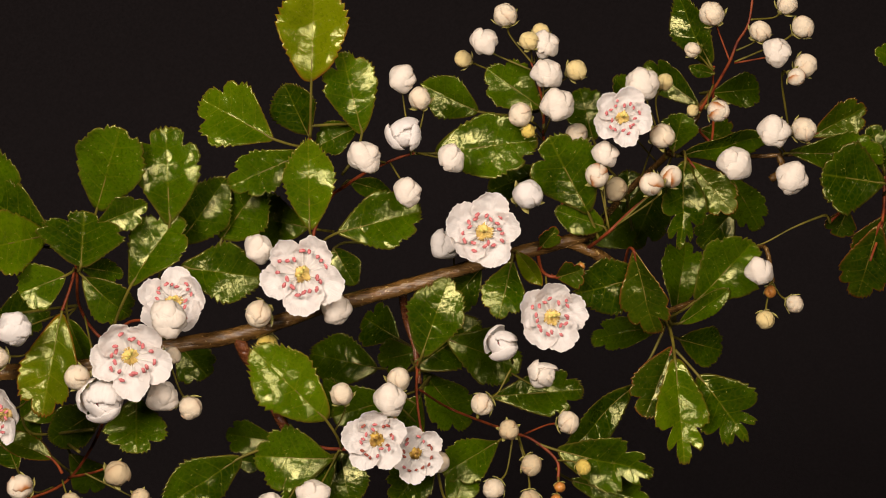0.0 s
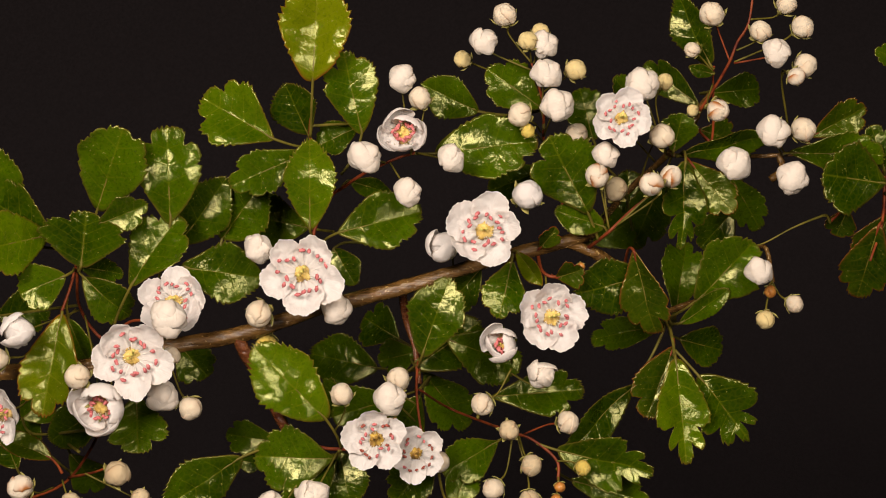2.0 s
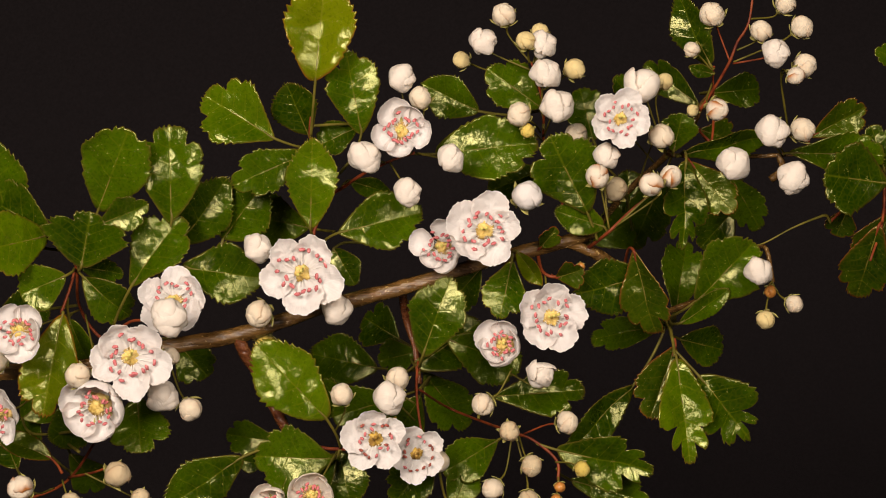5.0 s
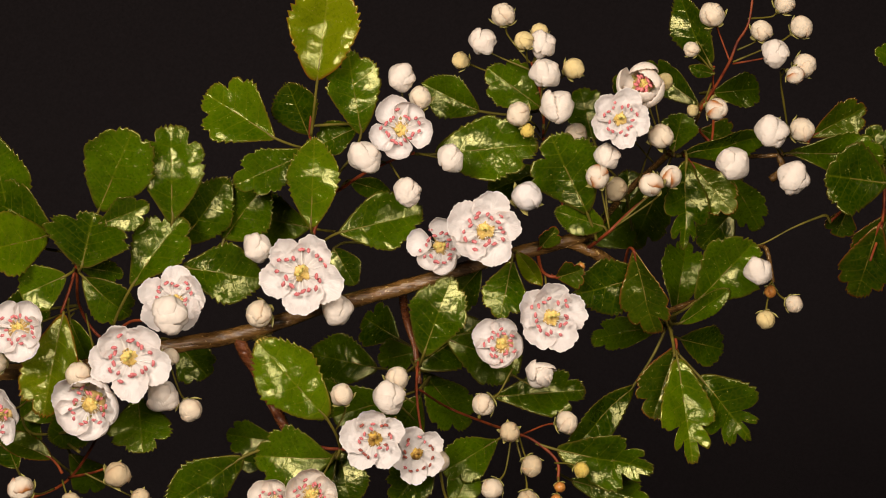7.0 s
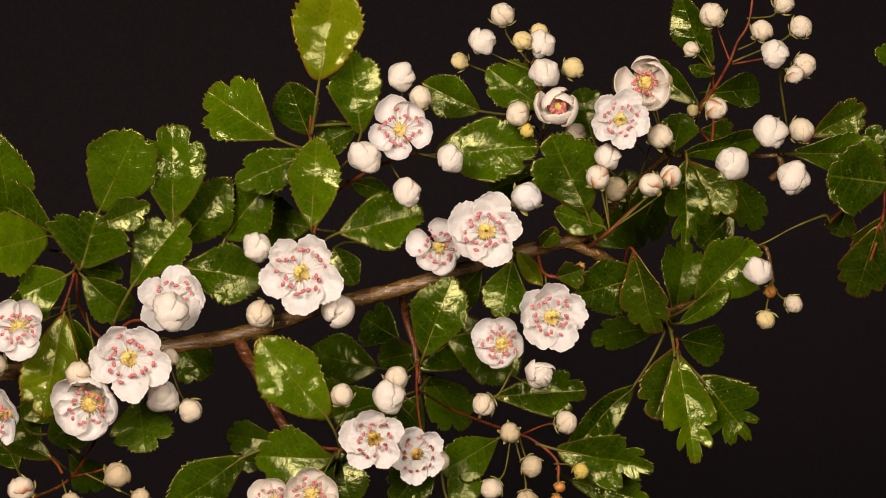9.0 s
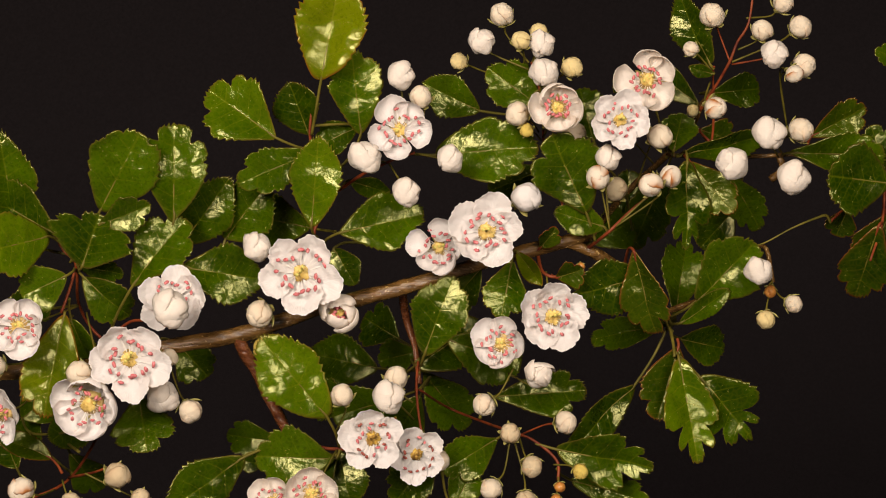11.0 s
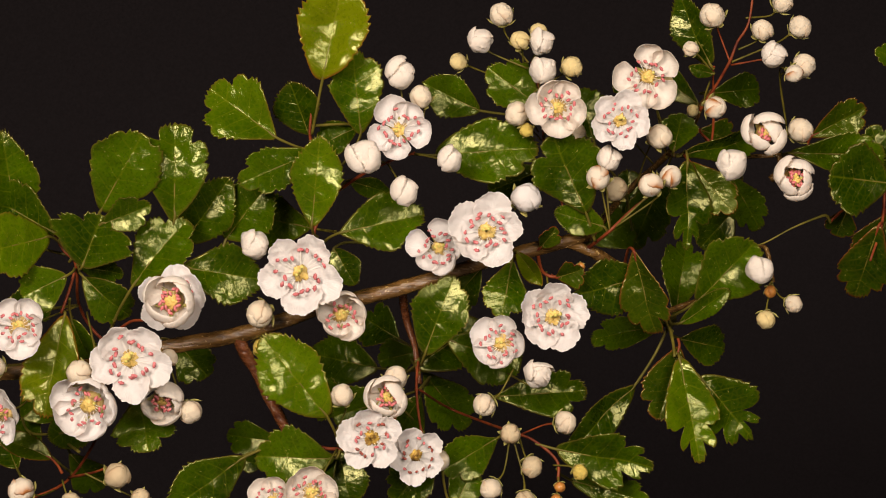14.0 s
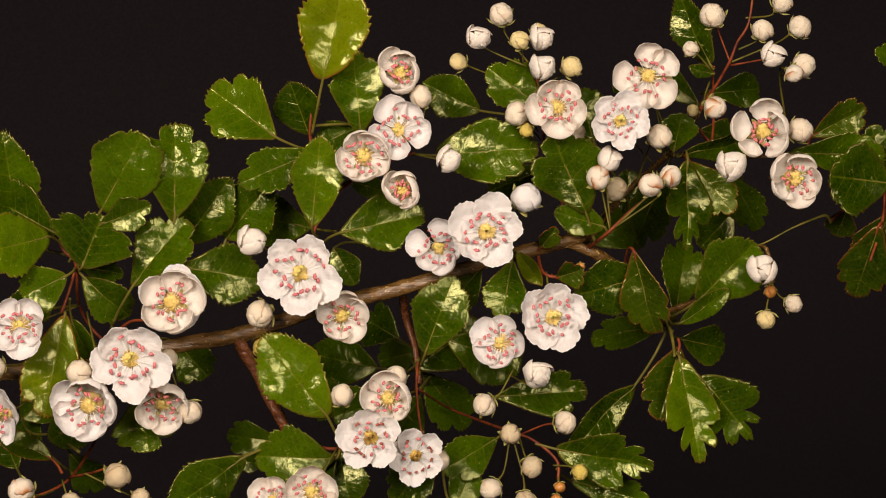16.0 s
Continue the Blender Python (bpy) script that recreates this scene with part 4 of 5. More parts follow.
leaf(45.42, 28, 16.17, 17.79, -112.11, -13, 0, 10.32, "lobed", "m", 92, (43.3, 8, 17.82))
leaf(59.74, 32, 8.22, 10.7, -129.59, -10.77, 0, 9.26, "lobed", "m", 93, (55.59, 10, 17.91))
leaf(66.31, 2, 18.3, 18.2, -1, -2, 5, 8.8, "lobed", "m", 94, (66.04, 8, 18.15), drift=(0.21, 0, -0.52, 0))
leaf(70.98, 5, 21.81, 11.6, 27.59, 9.93, 18, 8.03, "lobed", "r", 95, (70.46, 7, 18.65))
leaf(83.4, -1, 12.4, 12.9, 173.03, 24, -4, 13.6, "round", "m", 96, (84.86, 6, 10.44), drift=(1.5, 0, 1.65, 0))
leaf(82.96, 1, 4.62, 16.36, -102.25, -21.52, 10, 10.32, "lobed", "r", 97, (84.12, 4, 4.98), drift=(0, 0, -2.02, 0))
leaf(84.55, 4, 15.27, 8.64, 107.82, 13.38, 0, 7.58, "lobed", "m", 98, (84.86, 6, 14.25))
leaf(87.91, 2, 35.66, 6.51, 159.38, 17.9, 0, 4.31, "lobed", "m", 99, (90.96, 6, 21.32))
leaf(77.9, 6, 7.72, 6.06, -108.37, -19.27, 0, 6.53, "lobed", "r", 100, (74.27, 4, 5.3))
leaf(90.3, 26, 6.96, 11.5, -114.72, -10.01, 0, 10.27, "lobed", "r", 101, (84.44, 5, 6.62))
leaf(50.1, 10, 23.18, 7.45, -16.96, -15.56, 0, 7.69, "lobed", "r", 102, (51.5, 8, 20.88))
leaf(-53.0, 18, -18.4, 9.6, -48, -8, 8, 9.2, "lobed", "m", 105, (-55.5, 2, -20.2))
leaf(21.38, -3, -5.43, 5.86, 17.56, 30.79, 25, 5.96, "lobed", "r", 103, (20.32, -3, -4.89))
leaf(18.33, 0, 0.11, 5.47, 48.1, 33.27, 30, 4.72, "lobed", "r", 104, (17.97, 4, -0.43))

# ---------------------------------------------------------------- buds that stay shut
bud(-4.33, -6, 28.09, 2.01, -0.19, 0.57, CREAM, 1, (-5.19, -5, 18.95), drift=(0.21, 0.32))
bud(-34.16, -9, -12.15, 2.41, -0.57, -0.38, CREAM, 2, (-32.42, -2, -10.56), drift=(0.21, 0))
bud(15.74, -11, 10.01, 2.61, 0.38, 0.38, PETAL, 3, (19.37, 6, 12.08), drift=(-0.32, -0.64))
bud(11.78, -4, 43.93, 2.12, -0.19, 0.95, CREAM, 4, (16.89, -1, 35.18), drift=(-0.75, 0.11))
bud(3.9, 4, 36.38, 1.62, -1.14, 0.38, YELLOW, 5, (17.69, 10, 31.97), label="small unripe yellow hawthorn flower bud on a stalk", drift=(-0.96, -0.54))
bud(16.05, -6, 38.85, 1.69, -0.19, 0.57, YELLOW, 6, (16.89, -1, 35.18), label="small unripe yellow hawthorn flower bud on a stalk", drift=(-1.72, 0.11))
bud(18.5, -1, 41.17, 1.5, 0, 0.95, YELLOW, 7, (17.21, -1, 35.18), label="small unripe yellow hawthorn flower bud on a stalk", drift=(-0.43, 0))
bud(25.11, -3, 33.62, 1.91, 0.57, 0.38, YELLOW, 8, (18.01, 0, 29.05), label="small unripe yellow hawthorn flower bud on a stalk", drift=(-0.86, 0.64))
bud(14.35, -9, 24.94, 2.1, -0.76, 0.38, CREAM, 9, (18.79, 3, 22.25), drift=(-0.64, 0.21))
bud(15.76, -8, 21.95, 1.26, -0.38, 0, GOLD, 10, (19.05, 4, 20.68), label="small unripe yellow hawthorn flower bud on a stalk", drift=(-0.32, 0.21))
bud(25.21, -3, 21.6, 2.02, -0.19, 0.57, CREAM, 11, (30.57, 6, 12.08), drift=(-0.32, 0))
bud(42.02, 0, 31.73, 1.5, 0.38, 0.76, YELLOW, 12, (42.97, 7, 18.87), label="small unripe yellow hawthorn flower bud on a stalk", drift=(0, 0.21))
bud(40.86, -8, 21.01, 2.21, 0.19, 0.19, CREAM, 13, (37.83, 8, 12.14), drift=(-0.54, -0.11))
bud(28.46, -11, 13.55, 2.08, -0.19, 0.38, SCORCHED, 14, (31.12, -5, 3.81), label="white flower bud browned at its petal edges", drift=(0.21, -0.43))
bud(32.64, -2, 11.2, 2.13, 0, 0.38, TAN, 15, (35.73, 9, 10.52))
bud(38.37, -12, 12.06, 2.08, -0.57, 0.38, SCORCHED, 16, (32.39, -5, 4.34), label="white flower bud browned at its petal edges", drift=(-0.11, -0.21))
bud(42.12, -10, 13.48, 1.99, 0.57, 0.57, SCORCHED, 17, (33.45, -5, 5.19), label="white flower bud browned at its petal edges", drift=(-0.11, 0))
bud(50.26, -6, 43.92, 2.22, -0.38, 0.57, CREAM, 18, (54.32, -1, 35.39), stalk=RED, drift=(0.11, -0.32))
bud(59.23, -6, 40.65, 1.9, 0.19, 0.57, CREAM, 19, (55.35, -2, 37.44), drift=(0.43, 0.21))
bud(64.79, -3, 46.07, 1.91, 0.57, 0.76, CREAM, 20, (57.87, -3, 43.19), drift=(-0.86, 0.32))
bud(67.43, -5, 41.6, 2.01, 0.76, 0.57, CREAM, 21, (55.17, -1, 35.39), drift=(-0.54, 0))
bud(67.68, -6, 34.21, 2.11, 0.76, 0.19, CREAM, 22, (66.48, 6, 23.5), drift=(-0.32, 0))
bud(65.49, -9, 31.85, 1.57, 0.38, -0.38, SCORCHED, 23, (66.48, 6, 23.5), label="small flower bud browned at its tip", drift=(-0.43, 0.64))
bud(46.68, -5, 37.26, 1.38, -0.95, 0.57, CREAM, 24, (51.11, -1, 33.47), drift=(-0.32, 0.21))
bud(51.16, -8, 25.74, 2, 0.38, -0.38, SCORCHED, 25, (51.37, 1, 31.27), label="white flower bud browned at its petal edges", drift=(-0.64, 0.64))
bud(66.85, -9, 22.11, 2.2, 0.76, 0.38, CREAM, 26, (66.31, 7, 18.11), drift=(-0.64, -0.11))
bud(66.01, -4, -10.29, 1.59, 0.95, -0.57, CREAM, 27, (62.7, 2, -6.14), drift=(-0.21, 0))
bud(60.75, -3, -13.3, 1.7, -0.19, -0.95, YELLOW, 28, (62.7, 2, -6.36), label="small unripe yellow hawthorn flower bud on a stalk", drift=(0.11, 0))
bud(-19.01, -6, -27.13, 2.01, -0.19, 0.76, CREAM, 29, (-20.68, 2, -34.9), drift=(0.11, -0.21))
bud(-8.38, -4, -24.41, 2.12, 0.19, 0.76, CREAM, 30, (-5.25, 0, -29.37), drift=(-0.54, 0.32))
bud(-0.64, -5, -40.01, 1.8, 0.95, -0.19, CREAM, 31, (-3.42, -1, -36.78), drift=(0, 0.32))
bud(7.33, -9, -28.81, 1.99, -0.95, -0.57, CREAM, 32, (12.84, -4, -22.39), drift=(0.43, -0.11))
bud(12.25, -6, -33.79, 1.79, 0, 0.19, TAN, 33, (14.04, 0, -35.05), drift=(0.32, -0.75))
bud(23.27, -7, -32.33, 2, 1.14, 0.19, CREAM, 34, (15.11, 0, -35.27), stalk=RED, drift=(-0.54, 0))
bud(16.47, -6, -40.33, 1.9, 0.38, -0.57, TAN, 35, (14.36, 0, -35.27), drift=(0.11, -0.32))
bud(9.5, -6, -44.77, 1.9, -0.76, -0.76, CREAM, 36, (13.29, 0, -35.27), drift=(-0.54, 0))
bud(16.26, -6, -46.77, 1.79, 0, -0.95, TAN, 37, (14.15, 0, -35.48), drift=(-0.96, -0.21))
bud(26.12, -7, -40.65, 1.37, 0.76, -0.38, GOLD, 38, (21.44, -2, -39.89), label="small unripe yellow hawthorn flower bud on a stalk", drift=(-0.64, -0.96))
bud(21.91, -5, -44.56, 0.95, 0.19, -0.95, BROWN, 39, (21.7, -3, -42.98), label="shrivelled orange-brown flower bud")
bud(21.17, -5, -46.89, 0.95, -0.19, -0.95, BROWN, 40, (21.7, -3, -43.3), label="shrivelled orange-brown flower bud")
bud(-66.75, -15, -23.32, 2.17, -0.38, 0.38, CREAM, 41, (-68.98, 6, -12.95), drift=(0.43, 0.86))
bud(-50.68, -6, -19.96, 1.58, 0.76, 0.38, CREAM, 42, (-55.95, 0, -20.04), drift=(-0.64, -0.43))
bud(-47.2, -6, -29.67, 2.11, 0.76, -0.95, CREAM, 43, (-52.01, 1, -21.38), drift=(0, -0.75))
bud(-78.98, -6, -44.45, 2.32, -0.57, 0.38, SCORCHED, 44, (-74.78, 5, -45.69), label="white flower bud browned at its petal edges", drift=(0.21, -0.64))
bud(-60.82, -6, -41.92, 2.32, 0.76, 0.38, TAN, 45, (-63.67, 0, -41.48), drift=(0, -0.43))
bud(-57.02, -3, -46.92, 1.7, 0.19, 0.19, TAN, 46, (-68.47, 3, -42.87))
bud(-70.11, -3, -47.56, 1.7, 0.19, 0.38, TAN, 47, (-73.15, 5, -44.39))
bud(-33.61, 2, -18.21, 2.05, -0.38, -0.95, GOLD, 48, (-30.98, 0, -12.76), label="yellowish hawthorn bud half hidden under a leaf", drift=(-0.64, -0.64))
bud(47.62, 2, 26.39, 1.08, -0.38, 0.19, YELLOW, 49, (49.39, 6, 26.76), label="small unripe yellow hawthorn flower bud on a stalk")
bud(61.91, -1, -8.02, 1.07, 0, -0.76, BROWN, 50, (62.81, 2, -6.14), label="dried orange-brown bud scale")
bud(25.9, -4, -3.3, 0.7, 0.3, -0.6, BROWN, 52, (25.17, -2, -3.09), label="shiny orange-brown bud scale on a twig")
bud(-82.78, -8, -20.17, 2, -0.76, 0, CREAM, 51, (-70.78, 7, -11.34), drift=(-0.64, -1.72))

# ---------------------------------------------------------------- flowers
flower(-57, -14, -19.76, 7.7, 0, 0.02, 1, (-61.14, 1, -21.92), path=((0, 0, 0, 0), (3, 0.32, 0, 0), (6.5, -0.21, 0, -0.21), (16, 0, 0, -0.54)), spin=54, ripple=0.06)
flower(-50.1, -7, -10.0, 6.8, 0, 0.2, 2, (-51.88, 0, -10.61), path=((0, 0, 0, 0), (8, 0, 0, 0.21), (16, 0.11, 0, 0.43)), spin=18)
flower(-25.82, -13, -4.67, 8.0, 0, 0, 3, (-24.01, 0, -11.26), path=((0, 0, 0, 0), (6, -0.11, 0, 0.2), (16, -0.43, 0, 0.15)), spin=54, ripple=0.07)
flower(7.6, -13, 3.2, 7.3, -0.04, 0, 4, (10.34, 2, -2.05), path=((0, 0, 0, 0), (4, 0, 0, 0.32), (11, 0.43, 0, 0.11), (16, 0.43, 0, 0.11)), spin=8, ripple=0.06)
flower(19.91, -13, -12.55, 6.85, 0, 0.02, 5, (19.3, -2, -4.37), path=((0, 0, 0, 0), (8, -0.11, 0, 0), (12, 0.21, 0, 0.11), (16, 0.21, 0, 0)), spin=12, ripple=0.065)
flower(32.96, -12, 24.23, 5.85, 0.02, -0.02, 6, (41.11, 8, 17.06), path=((0, 0, 0, 0), (7, -0.43, 0, -0.32), (16, -0.43, 0, -0.64)), spin=-7, stamens=16)
flower(-12.2, -14, -34.9, 6.15, -0.05, 0.05, 7, (-11.15, 0, -34.19), path=((0, 0, 0, 0), (7, -0.32, 0, 0.11), (16, -1.1, 0, 0.32)), spin=24, stamens=17, spent=True, label="ageing open white hawthorn flower with dried dark anthers")
flower(-5.3, -9, -37.7, 5.7, 0.3, -0.12, 8, (-3.42, -1, -36.78), path=((0, 0, 0, 0), (8, 0.21, 0, -0.11), (16, 0, 0, -0.43)), spin=40, stamens=14, spent=True, label="white hawthorn flower tucked behind another one")
flower(-81.31, -9, -30.49, 6.08, -0.55, -0.25, 9, (-78.77, 6, -28.18), spin=15, flat=20, stamens=14)
flower(-7.53, -10.03, 20.74, 6.35, 0.02, 0.08, 10, (-5.93, -5, 17.78), opening=((0, 0.24), (1, 0.36), (2, 0.50), (3, 0.60), (4, 0.69), (6.5, 0.9), (9, 1), (16, 1)), ball=2.47, path=((0, 0.43, 0, 0.32), (3, 0, 0, 0.64), (7, -0.32, 0, 1.07), (16, -0.64, 0, 1.07)), spin=54, flat=2, ripple=0.06, label="white hawthorn flower opening from a bud, pink anthers inside")
flower(-62.3, -10.75, -28.2, 7.9, -0.16, -0.22, 11, (-62.6, 0, -21.33), opening=((0, 0.32), (1, 0.44), (2, 0.58), (3.5, 0.7), (5, 0.88), (7, 1), (16, 1)), ball=2.91, path=((0, 0.21, 0, 0.86), (1.5, -0.21, 0, 0), (3.5, -0.32, 0, -0.86), (7, -2.36, 0, 0), (16, -2.68, 0, -0.21)), spin=5, flat=22, ripple=0.09, label="white hawthorn flower opening from a bud, pink anthers inside")
flower(-78.78, -10.89, -14.73, 6.02, 0.08, 0.05, 12, (-70.78, 7, -11.34), opening=((0, 0.05), (1.5, 0.12), (2.5, 0.34), (3.5, 0.55), (5, 0.82), (7, 0.98), (16, 1)), ball=2.64, path=((0, 0, 0, 0), (3.5, 0.64, 0, -0.64), (7, 0.43, 0, 0), (16, 0.64, 0, 0.43)), spin=-10, flat=2, label="white hawthorn flower opening from a bud, pink anthers inside")
flower(0.5, -5.41, 0.6, 6.05, -0.4, -0.1, 13, (1.72, 1, -4.19), opening=((0, 0.05), (1.5, 0.12), (2.5, 0.3), (3.5, 0.5), (5, 0.82), (7, 1), (16, 1)), ball=2.15, path=((0, 0.43, 0, 0.43), (3.5, 0, 0, 0), (7, -0.64, 0, -0.21), (16, -0.86, 0, -0.32)), spin=14, flat=5, label="white hawthorn flower opening from a bud, pink anthers inside")
flower(11.65, -5.98, -17.58, 5.99, -0.36, 0.02, 14, (12.97, 0, -21.33), opening=((0, 0.26), (1, 0.31), (2, 0.38), (3.5, 0.48), (5, 0.66), (7, 0.8), (9, 0.86), (16, 1)), ball=2.68, path=((0, 0.21, 0, -0.32), (7, -0.32, 0, -0.21), (16, -0.64, 0, 0)), flat=5, label="white hawthorn flower opening from a bud, pink anthers inside")
flower(-23.92, -9.82, -45.86, 5.93, 0.05, 0.1, 15, (-19.77, 1, -38.58), opening=((0, 0.05), (1.5, 0.14), (3.5, 0.42), (5, 0.7), (7, 0.92), (9, 1), (16, 1)), ball=2.74, path=((0, 0, 0, 0), (7, -0.43, 0, 0.21), (16, -0.43, 0, 0.64)), mat=IVORY, spin=25, flat=5, label="white hawthorn flower opening from a bud, pink anthers inside")
flower(-31.28, -7.1, -48.28, 5.45, -0.3, 0.1, 16, (-24.19, 3, -38.77), opening=((0, 0), (3, 0.1), (5, 0.5), (7, 0.9), (9, 1), (16, 1)), ball=2.49, path=((0, 0, 0, 0), (7, 0, 0, 0.86), (16, 0, 0, 1.29)), mat=IVORY, spin=5, flat=5, label="white hawthorn flower opening from a bud, pink anthers inside")
flower(37.52, -6.16, 31.15, 6.93, -0.06, -0.04, 17, (43.3, 8, 18.7), opening=((0, 0), (3, 0.04), (5, 0.18), (6.5, 0.36), (7.5, 0.46), (9, 0.60), (11.5, 0.80), (14, 0.95), (16, 1)), ball=2.32, path=((0, -0.21, 0, -0.43), (7, -0.21, 0, -0.43), (9, 0.21, 0, -0.21), (12.5, 0.64, 0, 0.6), (16, 0.80, 0, 0.95)), mat=IVORY, spin=30, flat=5, stamens=16, label="white hawthorn flower opening from a bud, pink anthers inside")
flower(21.12, -10.09, 26.48, 6.34, 0.05, 0.02, 18, (19.27, 4, 21.76), opening=((0, 0), (4, 0.05), (7, 0.16), (8, 0.28), (9, 0.42), (11.5, 0.74), (13, 0.88), (16, 1)), ball=2.39, path=((0, 0, 0, 0), (9, 0, 0, -0.32), (16, 0, 0, -0.43)), mat=IVORY, spin=54, flat=5, stamens=16, label="white hawthorn flower opening from a bud, pink anthers inside")
flower(-19.8, -8.35, -11.19, 6.27, 0.22, -0.12, 19, (-21.87, 0, -10.83), opening=((0, 0), (5, 0.04), (8, 0.14), (9.2, 0.22), (11.3, 0.43), (12.5, 0.62), (14, 0.74), (16, 0.86)), ball=2.13, path=((0, -0.21, 0, 0.21), (9, 0.21, 0, 0), (13, 0.64, 0, -0.64), (16, 0.86, 0, -1.07)), mat=IVORY, spin=20, flat=16, stamens=14, label="white hawthorn flower opening from a bud, pink anthers inside")
flower(-49.37, -16.85, -11.24, 7.56, -0.02, 0.05, 20, (-51.88, 0, -11.15), opening=((0, 0), (9, 0.05), (11.5, 0.12), (12.5, 0.18), (13.5, 0.40), (14.5, 0.66), (16, 0.86)), ball=2.69, path=((0, -0.21, 0, -1.29), (6, 0, 0, -0.86), (9, 0.21, 0, 0), (12.5, 0.11, 0, 1.07), (14, 0.21, 0, 1.72), (16, 0.32, 0, 1.5)), mat=IVORY, spin=16, flat=18, label="white hawthorn flower opening from a bud, pink anthers inside")
flower(-52.5, -6.41, -27.25, 6.93, 0.12, -0.5, 21, (-55.95, 0, -21.33), opening=((0, 0), (9, 0.05), (12.4, 0.14), (13.4, 0.36), (14.5, 0.58), (16, 0.82)), ball=2.23, path=((0, 0.11, 0, 0.43), (12, 0.21, 0, 0.21), (16, 0, 0, -1.07)), mat=IVORY, flat=20, stamens=15, label="white hawthorn flower opening from a bud, pink anthers inside")
flower(-9.7, -10.23, -27.59, 6.24, -0.04, 0.02, 22, (-5.24, -1, -32.5), opening=((0, 0), (9, 0.05), (12.4, 0.14), (13.4, 0.36), (14.5, 0.62), (16, 0.80)), ball=2.21, path=((0, 0, 0, -0.21), (12.5, -0.32, 0, 0.3), (16, -0.43, 0, -0.1)), mat=IVORY, spin=30, flat=20, stamens=14, label="white hawthorn flower opening from a bud, pink anthers inside")
flower(-14.41, -10.09, 17.09, 6.65, -0.02, -0.02, 23, (-10.64, -3, 16.17), opening=((0, 0), (10, 0.03), (12.5, 0.06), (13.5, 0.14), (14.5, 0.33), (15.2, 0.58), (16, 0.82)), ball=2.39, path=((0, 0, 0, 0), (12, 0.11, 0, 0), (16, -0.21, 0, 0)), mat=IVORY, spin=50, flat=22, stamens=15, label="white hawthorn flower opening from a bud, pink anthers inside")
flower(-6.38, -9.3, 10.44, 5.63, -0.05, 0.05, 24, (-10, -3, 16.28), opening=((0, 0), (12, 0.03), (14, 0.12), (15, 0.31), (16, 0.55)), ball=2.13, path=((0, 0, 0, 0), (12, -0.32, 0, 0), (16, -1.07, 0, 0.43)), mat=IVORY, spin=10, flat=22, stamens=14, label="white hawthorn flower opening from a bud, pink anthers inside")
flower(-7.66, -5.37, 31.67, 6, 0.05, 0.15, 25, (-5.93, -5, 17.78), opening=((0, 0), (11, 0.03), (12.5, 0.06), (14, 0.16), (15, 0.36), (16, 0.64)), ball=1.95, path=((0, 0, 0, -0.21), (11, -0.21, 0, 0.43), (14, -0.32, 0, 0.86), (16, -0.43, 0, 1.07)), mat=IVORY, flat=20, stamens=14, label="white hawthorn flower opening from a bud, pink anthers inside")
flower(61.18, -9.23, 21.75, 7.4, -0.05, 0.02, 26, (65.55, 7, 18.11), opening=((0, 0), (9, 0.03), (12.5, 0.12), (13.5, 0.27), (14, 0.325), (14.5, 0.37), (15, 0.44), (15.5, 0.54), (16, 0.66)), ball=2.22, path=((0, 0, 0, 0), (9, -0.54, 0, -0.11), (12.5, -1.07, 0, -0.43), (16, -2.04, 0, 0)), mat=IVORY, spin=24, flat=20, stamens=16, label="white hawthorn flower opening from a bud, pink anthers inside")
flower(64.18, -10.17, 13.09, 6.7, 0.1, -0.05, 27, (65.77, 7, 15.92), opening=((0, 0), (9, 0.03), (11.5, 0.16), (12.5, 0.29), (13.5, 0.37), (14.5, 0.49), (15, 0.56), (15.5, 0.68), (16, 0.80)), ball=2.3, path=((0, 0, 0, 0), (12, 0.43, 0, 0), (16, 0.50, 0, -0.1)), mat=IVORY, spin=-8, flat=18, stamens=15, label="white hawthorn flower opening from a bud, pink anthers inside")
flower(-33.88, -8.37, -0.08, 5.23, -0.05, 0.05, 28, (-28.3, 0, -4.18), opening=((0, 0), (11, 0.06), (13.5, 0.09), (15, 0.14), (16, 0.22)), ball=2.3, path=((0, 0, 0, 0), (9, -0.32, 0, 0.32), (14, -0.75, 0, 0.86), (16, -1.29, 0, 1.5)), mat=IVORY, flat=20, stamens=12, label="white hawthorn flower opening from a bud, pink anthers inside")
flower(58.81, -7.44, -4.16, 5.24, 0.05, 0.05, 29, (62.91, 2, -6.14), opening=((0, 0), (11, 0.04), (14, 0.10), (15, 0.17), (16, 0.26)), ball=2.1, path=((0, 0, 0, 0), (9, -0.21, 0, 0), (16, 0.32, 0, 0.43)), mat=IVORY, spin=40, flat=20, stamens=12, label="white hawthorn flower opening from a bud, pink anthers inside")
flower(1.81, -11.46, 16.52, 4.15, -0.1, 0.05, 30, (-4.87, -5, 17.99), opening=((0, 0), (13, 0.06), (14.5, 0.12), (16, 0.20)), ball=2.1, path=((0, 0, 0, 0), (14, -0.43, 0, -0.11), (16, -0.54, 0, -0.21)), mat=IVORY, spin=10, stamens=10, label="swelling white hawthorn bud with loosening petals")
flower(53.98, -9.3, 15.76, 5.2, -0.05, 0.05, 31, (55.46, 9, 17.87), opening=((0, 0), (9, 0.04), (12.5, 0.08), (14, 0.13), (16, 0.22)), ball=2.8, path=((0, 0, 0, 0), (12, -0.54, 0, 0), (16, -0.64, 0, -0.32)), mat=IVORY, spin=30, stamens=10, label="swelling white hawthorn bud with loosening petals")
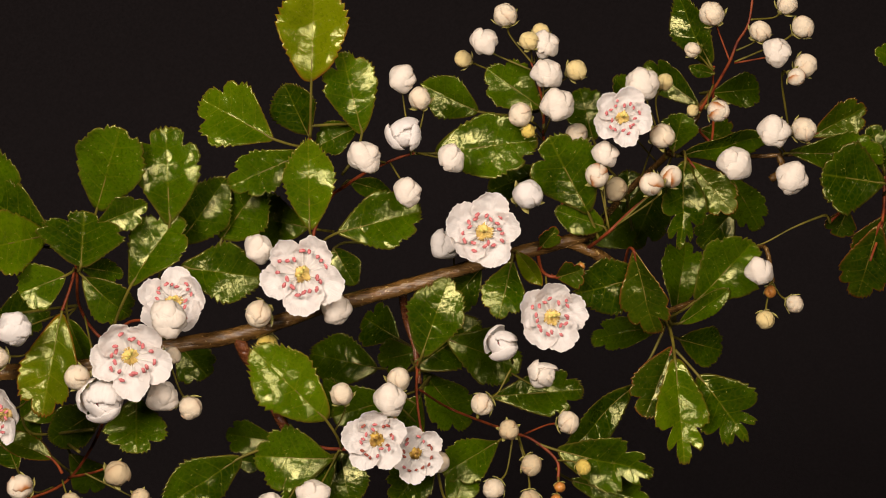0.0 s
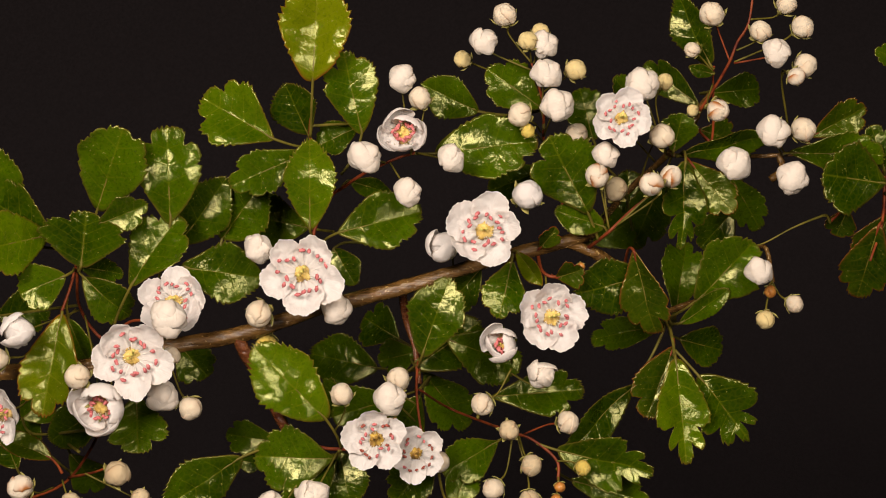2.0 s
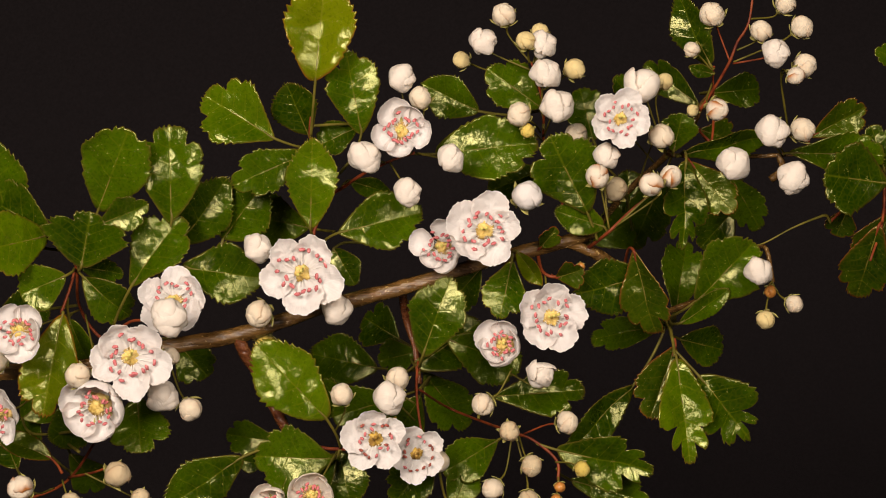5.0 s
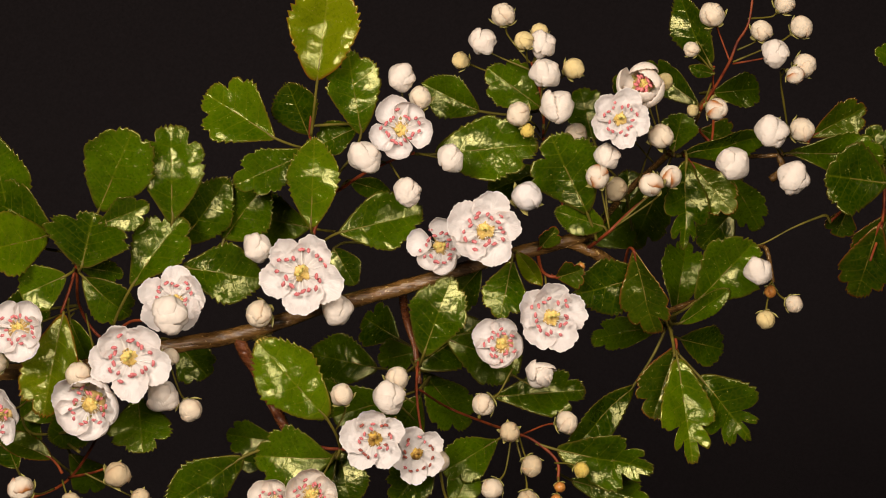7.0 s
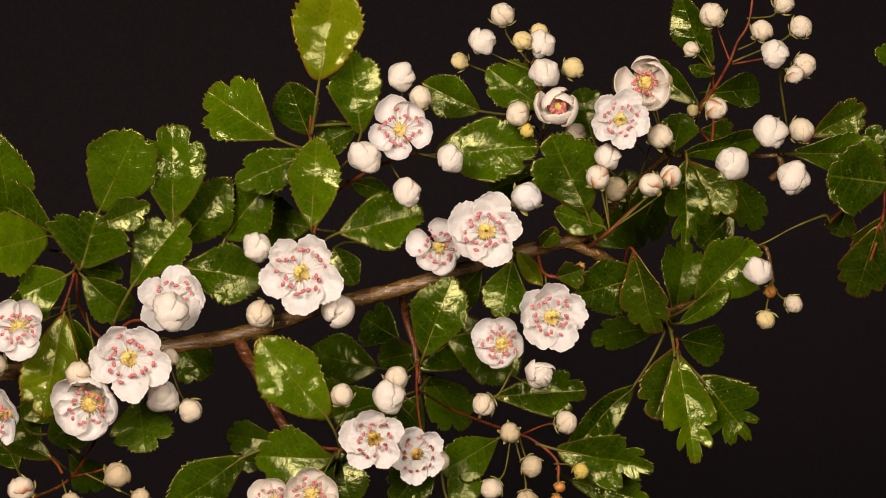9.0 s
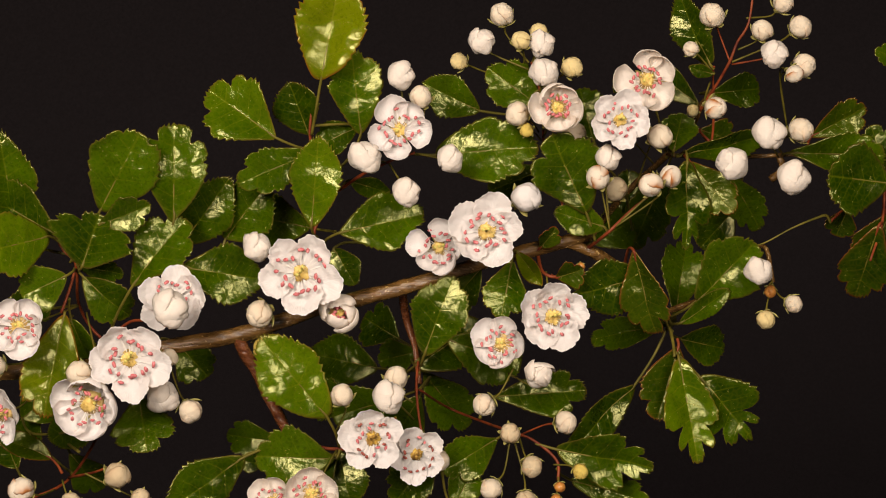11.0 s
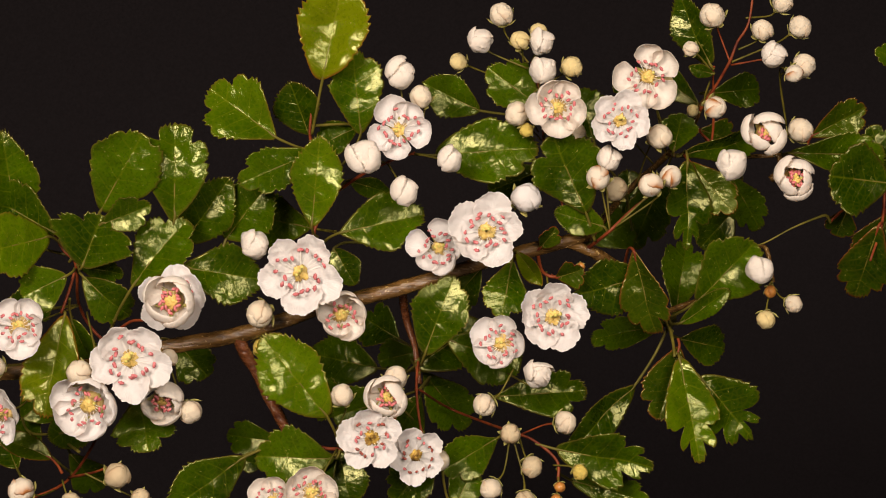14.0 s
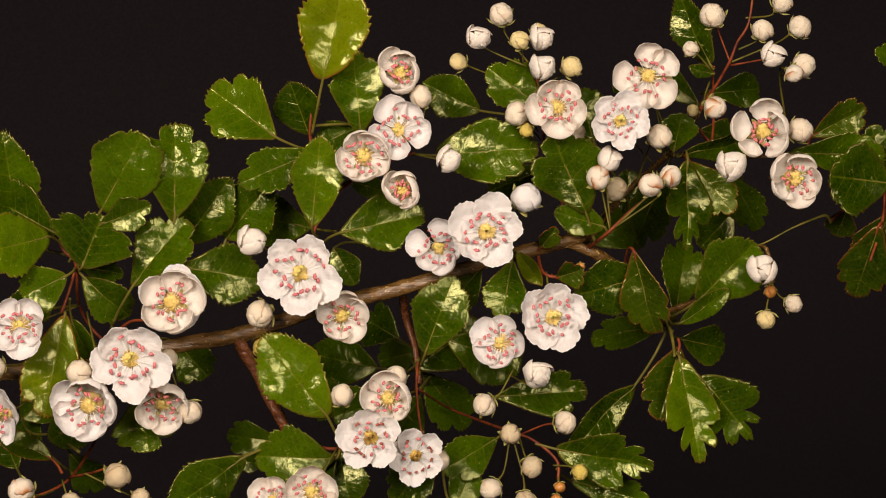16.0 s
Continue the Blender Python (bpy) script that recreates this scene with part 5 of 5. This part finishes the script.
flower(61.84, -7.29, 36.27, 4.19, 0.05, 0.05, 32, (55.17, -1, 35.18), opening=((0, 0), (9, 0.04), (13, 0.1), (16, 0.23)), ball=2.45, path=((0, 0, 0, 0), (9, -0.43, 0, -0.21), (16, -0.75, 0, -0.43)), mat=IVORY, stamens=10, stalk=RED, label="swelling white hawthorn bud with loosening petals")
flower(8.28, -2.58, 38.27, 4.03, -0.3, 0.4, 33, (16.89, -1, 33.79), opening=((0, 0), (12, 0.05), (14.5, 0.13), (16, 0.22)), ball=2.4, path=((0, 0, 0, 0), (12, -0.64, 0, 0.11), (16, -1.07, 0, 0.75)), mat=IVORY, spin=15, stamens=10, label="swelling white hawthorn bud with loosening petals")
flower(18.91, -2.51, 37.86, 4.03, 0.2, 0.3, 34, (17.54, -1, 33.79), opening=((0, 0), (12, 0.05), (14.5, 0.13), (16, 0.22)), ball=2.35, path=((0, 0, 0, 0), (12, -0.75, 0, 0.21), (16, -0.75, 0, 1.29)), mat=IVORY, spin=25, stamens=10, label="swelling white hawthorn bud with loosening petals")
flower(19.32, -5.32, 32.31, 4.21, 0.1, 0.2, 35, (18.91, 1, 26.97), opening=((0, 0), (12, 0.06), (14.5, 0.13), (16, 0.21)), ball=2.58, path=((0, 0, 0, 0), (12, -0.64, 0, 0.32), (16, -0.96, 0, 1.18)), mat=IVORY, spin=35, stamens=10, label="swelling white hawthorn bud with loosening petals")
flower(30.13, -7.47, 17.09, 3.98, 0.1, 0.2, 36, (30.88, -4, 4.35), opening=((0, 0), (9, 0.04), (16, 0.12)), ball=1.96, path=((0, 0, 0, 0), (16, 0.64, 0, -0.86)), mat=IVORY, spin=5, stamens=10, label="swelling white hawthorn bud with loosening petals")
flower(18.42, -6.6, -23.81, 4.83, 0.05, 0.95, 37, (12.97, 0, -22.94), opening=((0, 0.16), (8, 0.18), (16, 0.2)), ball=2.41, path=((0, 0, 0, -0.64), (16, -0.86, 0, -0.64)), mat=IVORY, spin=20, stamens=10, label="half-closed white hawthorn flower nodding downwards")


def motions():
    """Everything that creeps or opens."""
    for ob, rows in MOVES:
        walk(ob, rows)


motions()
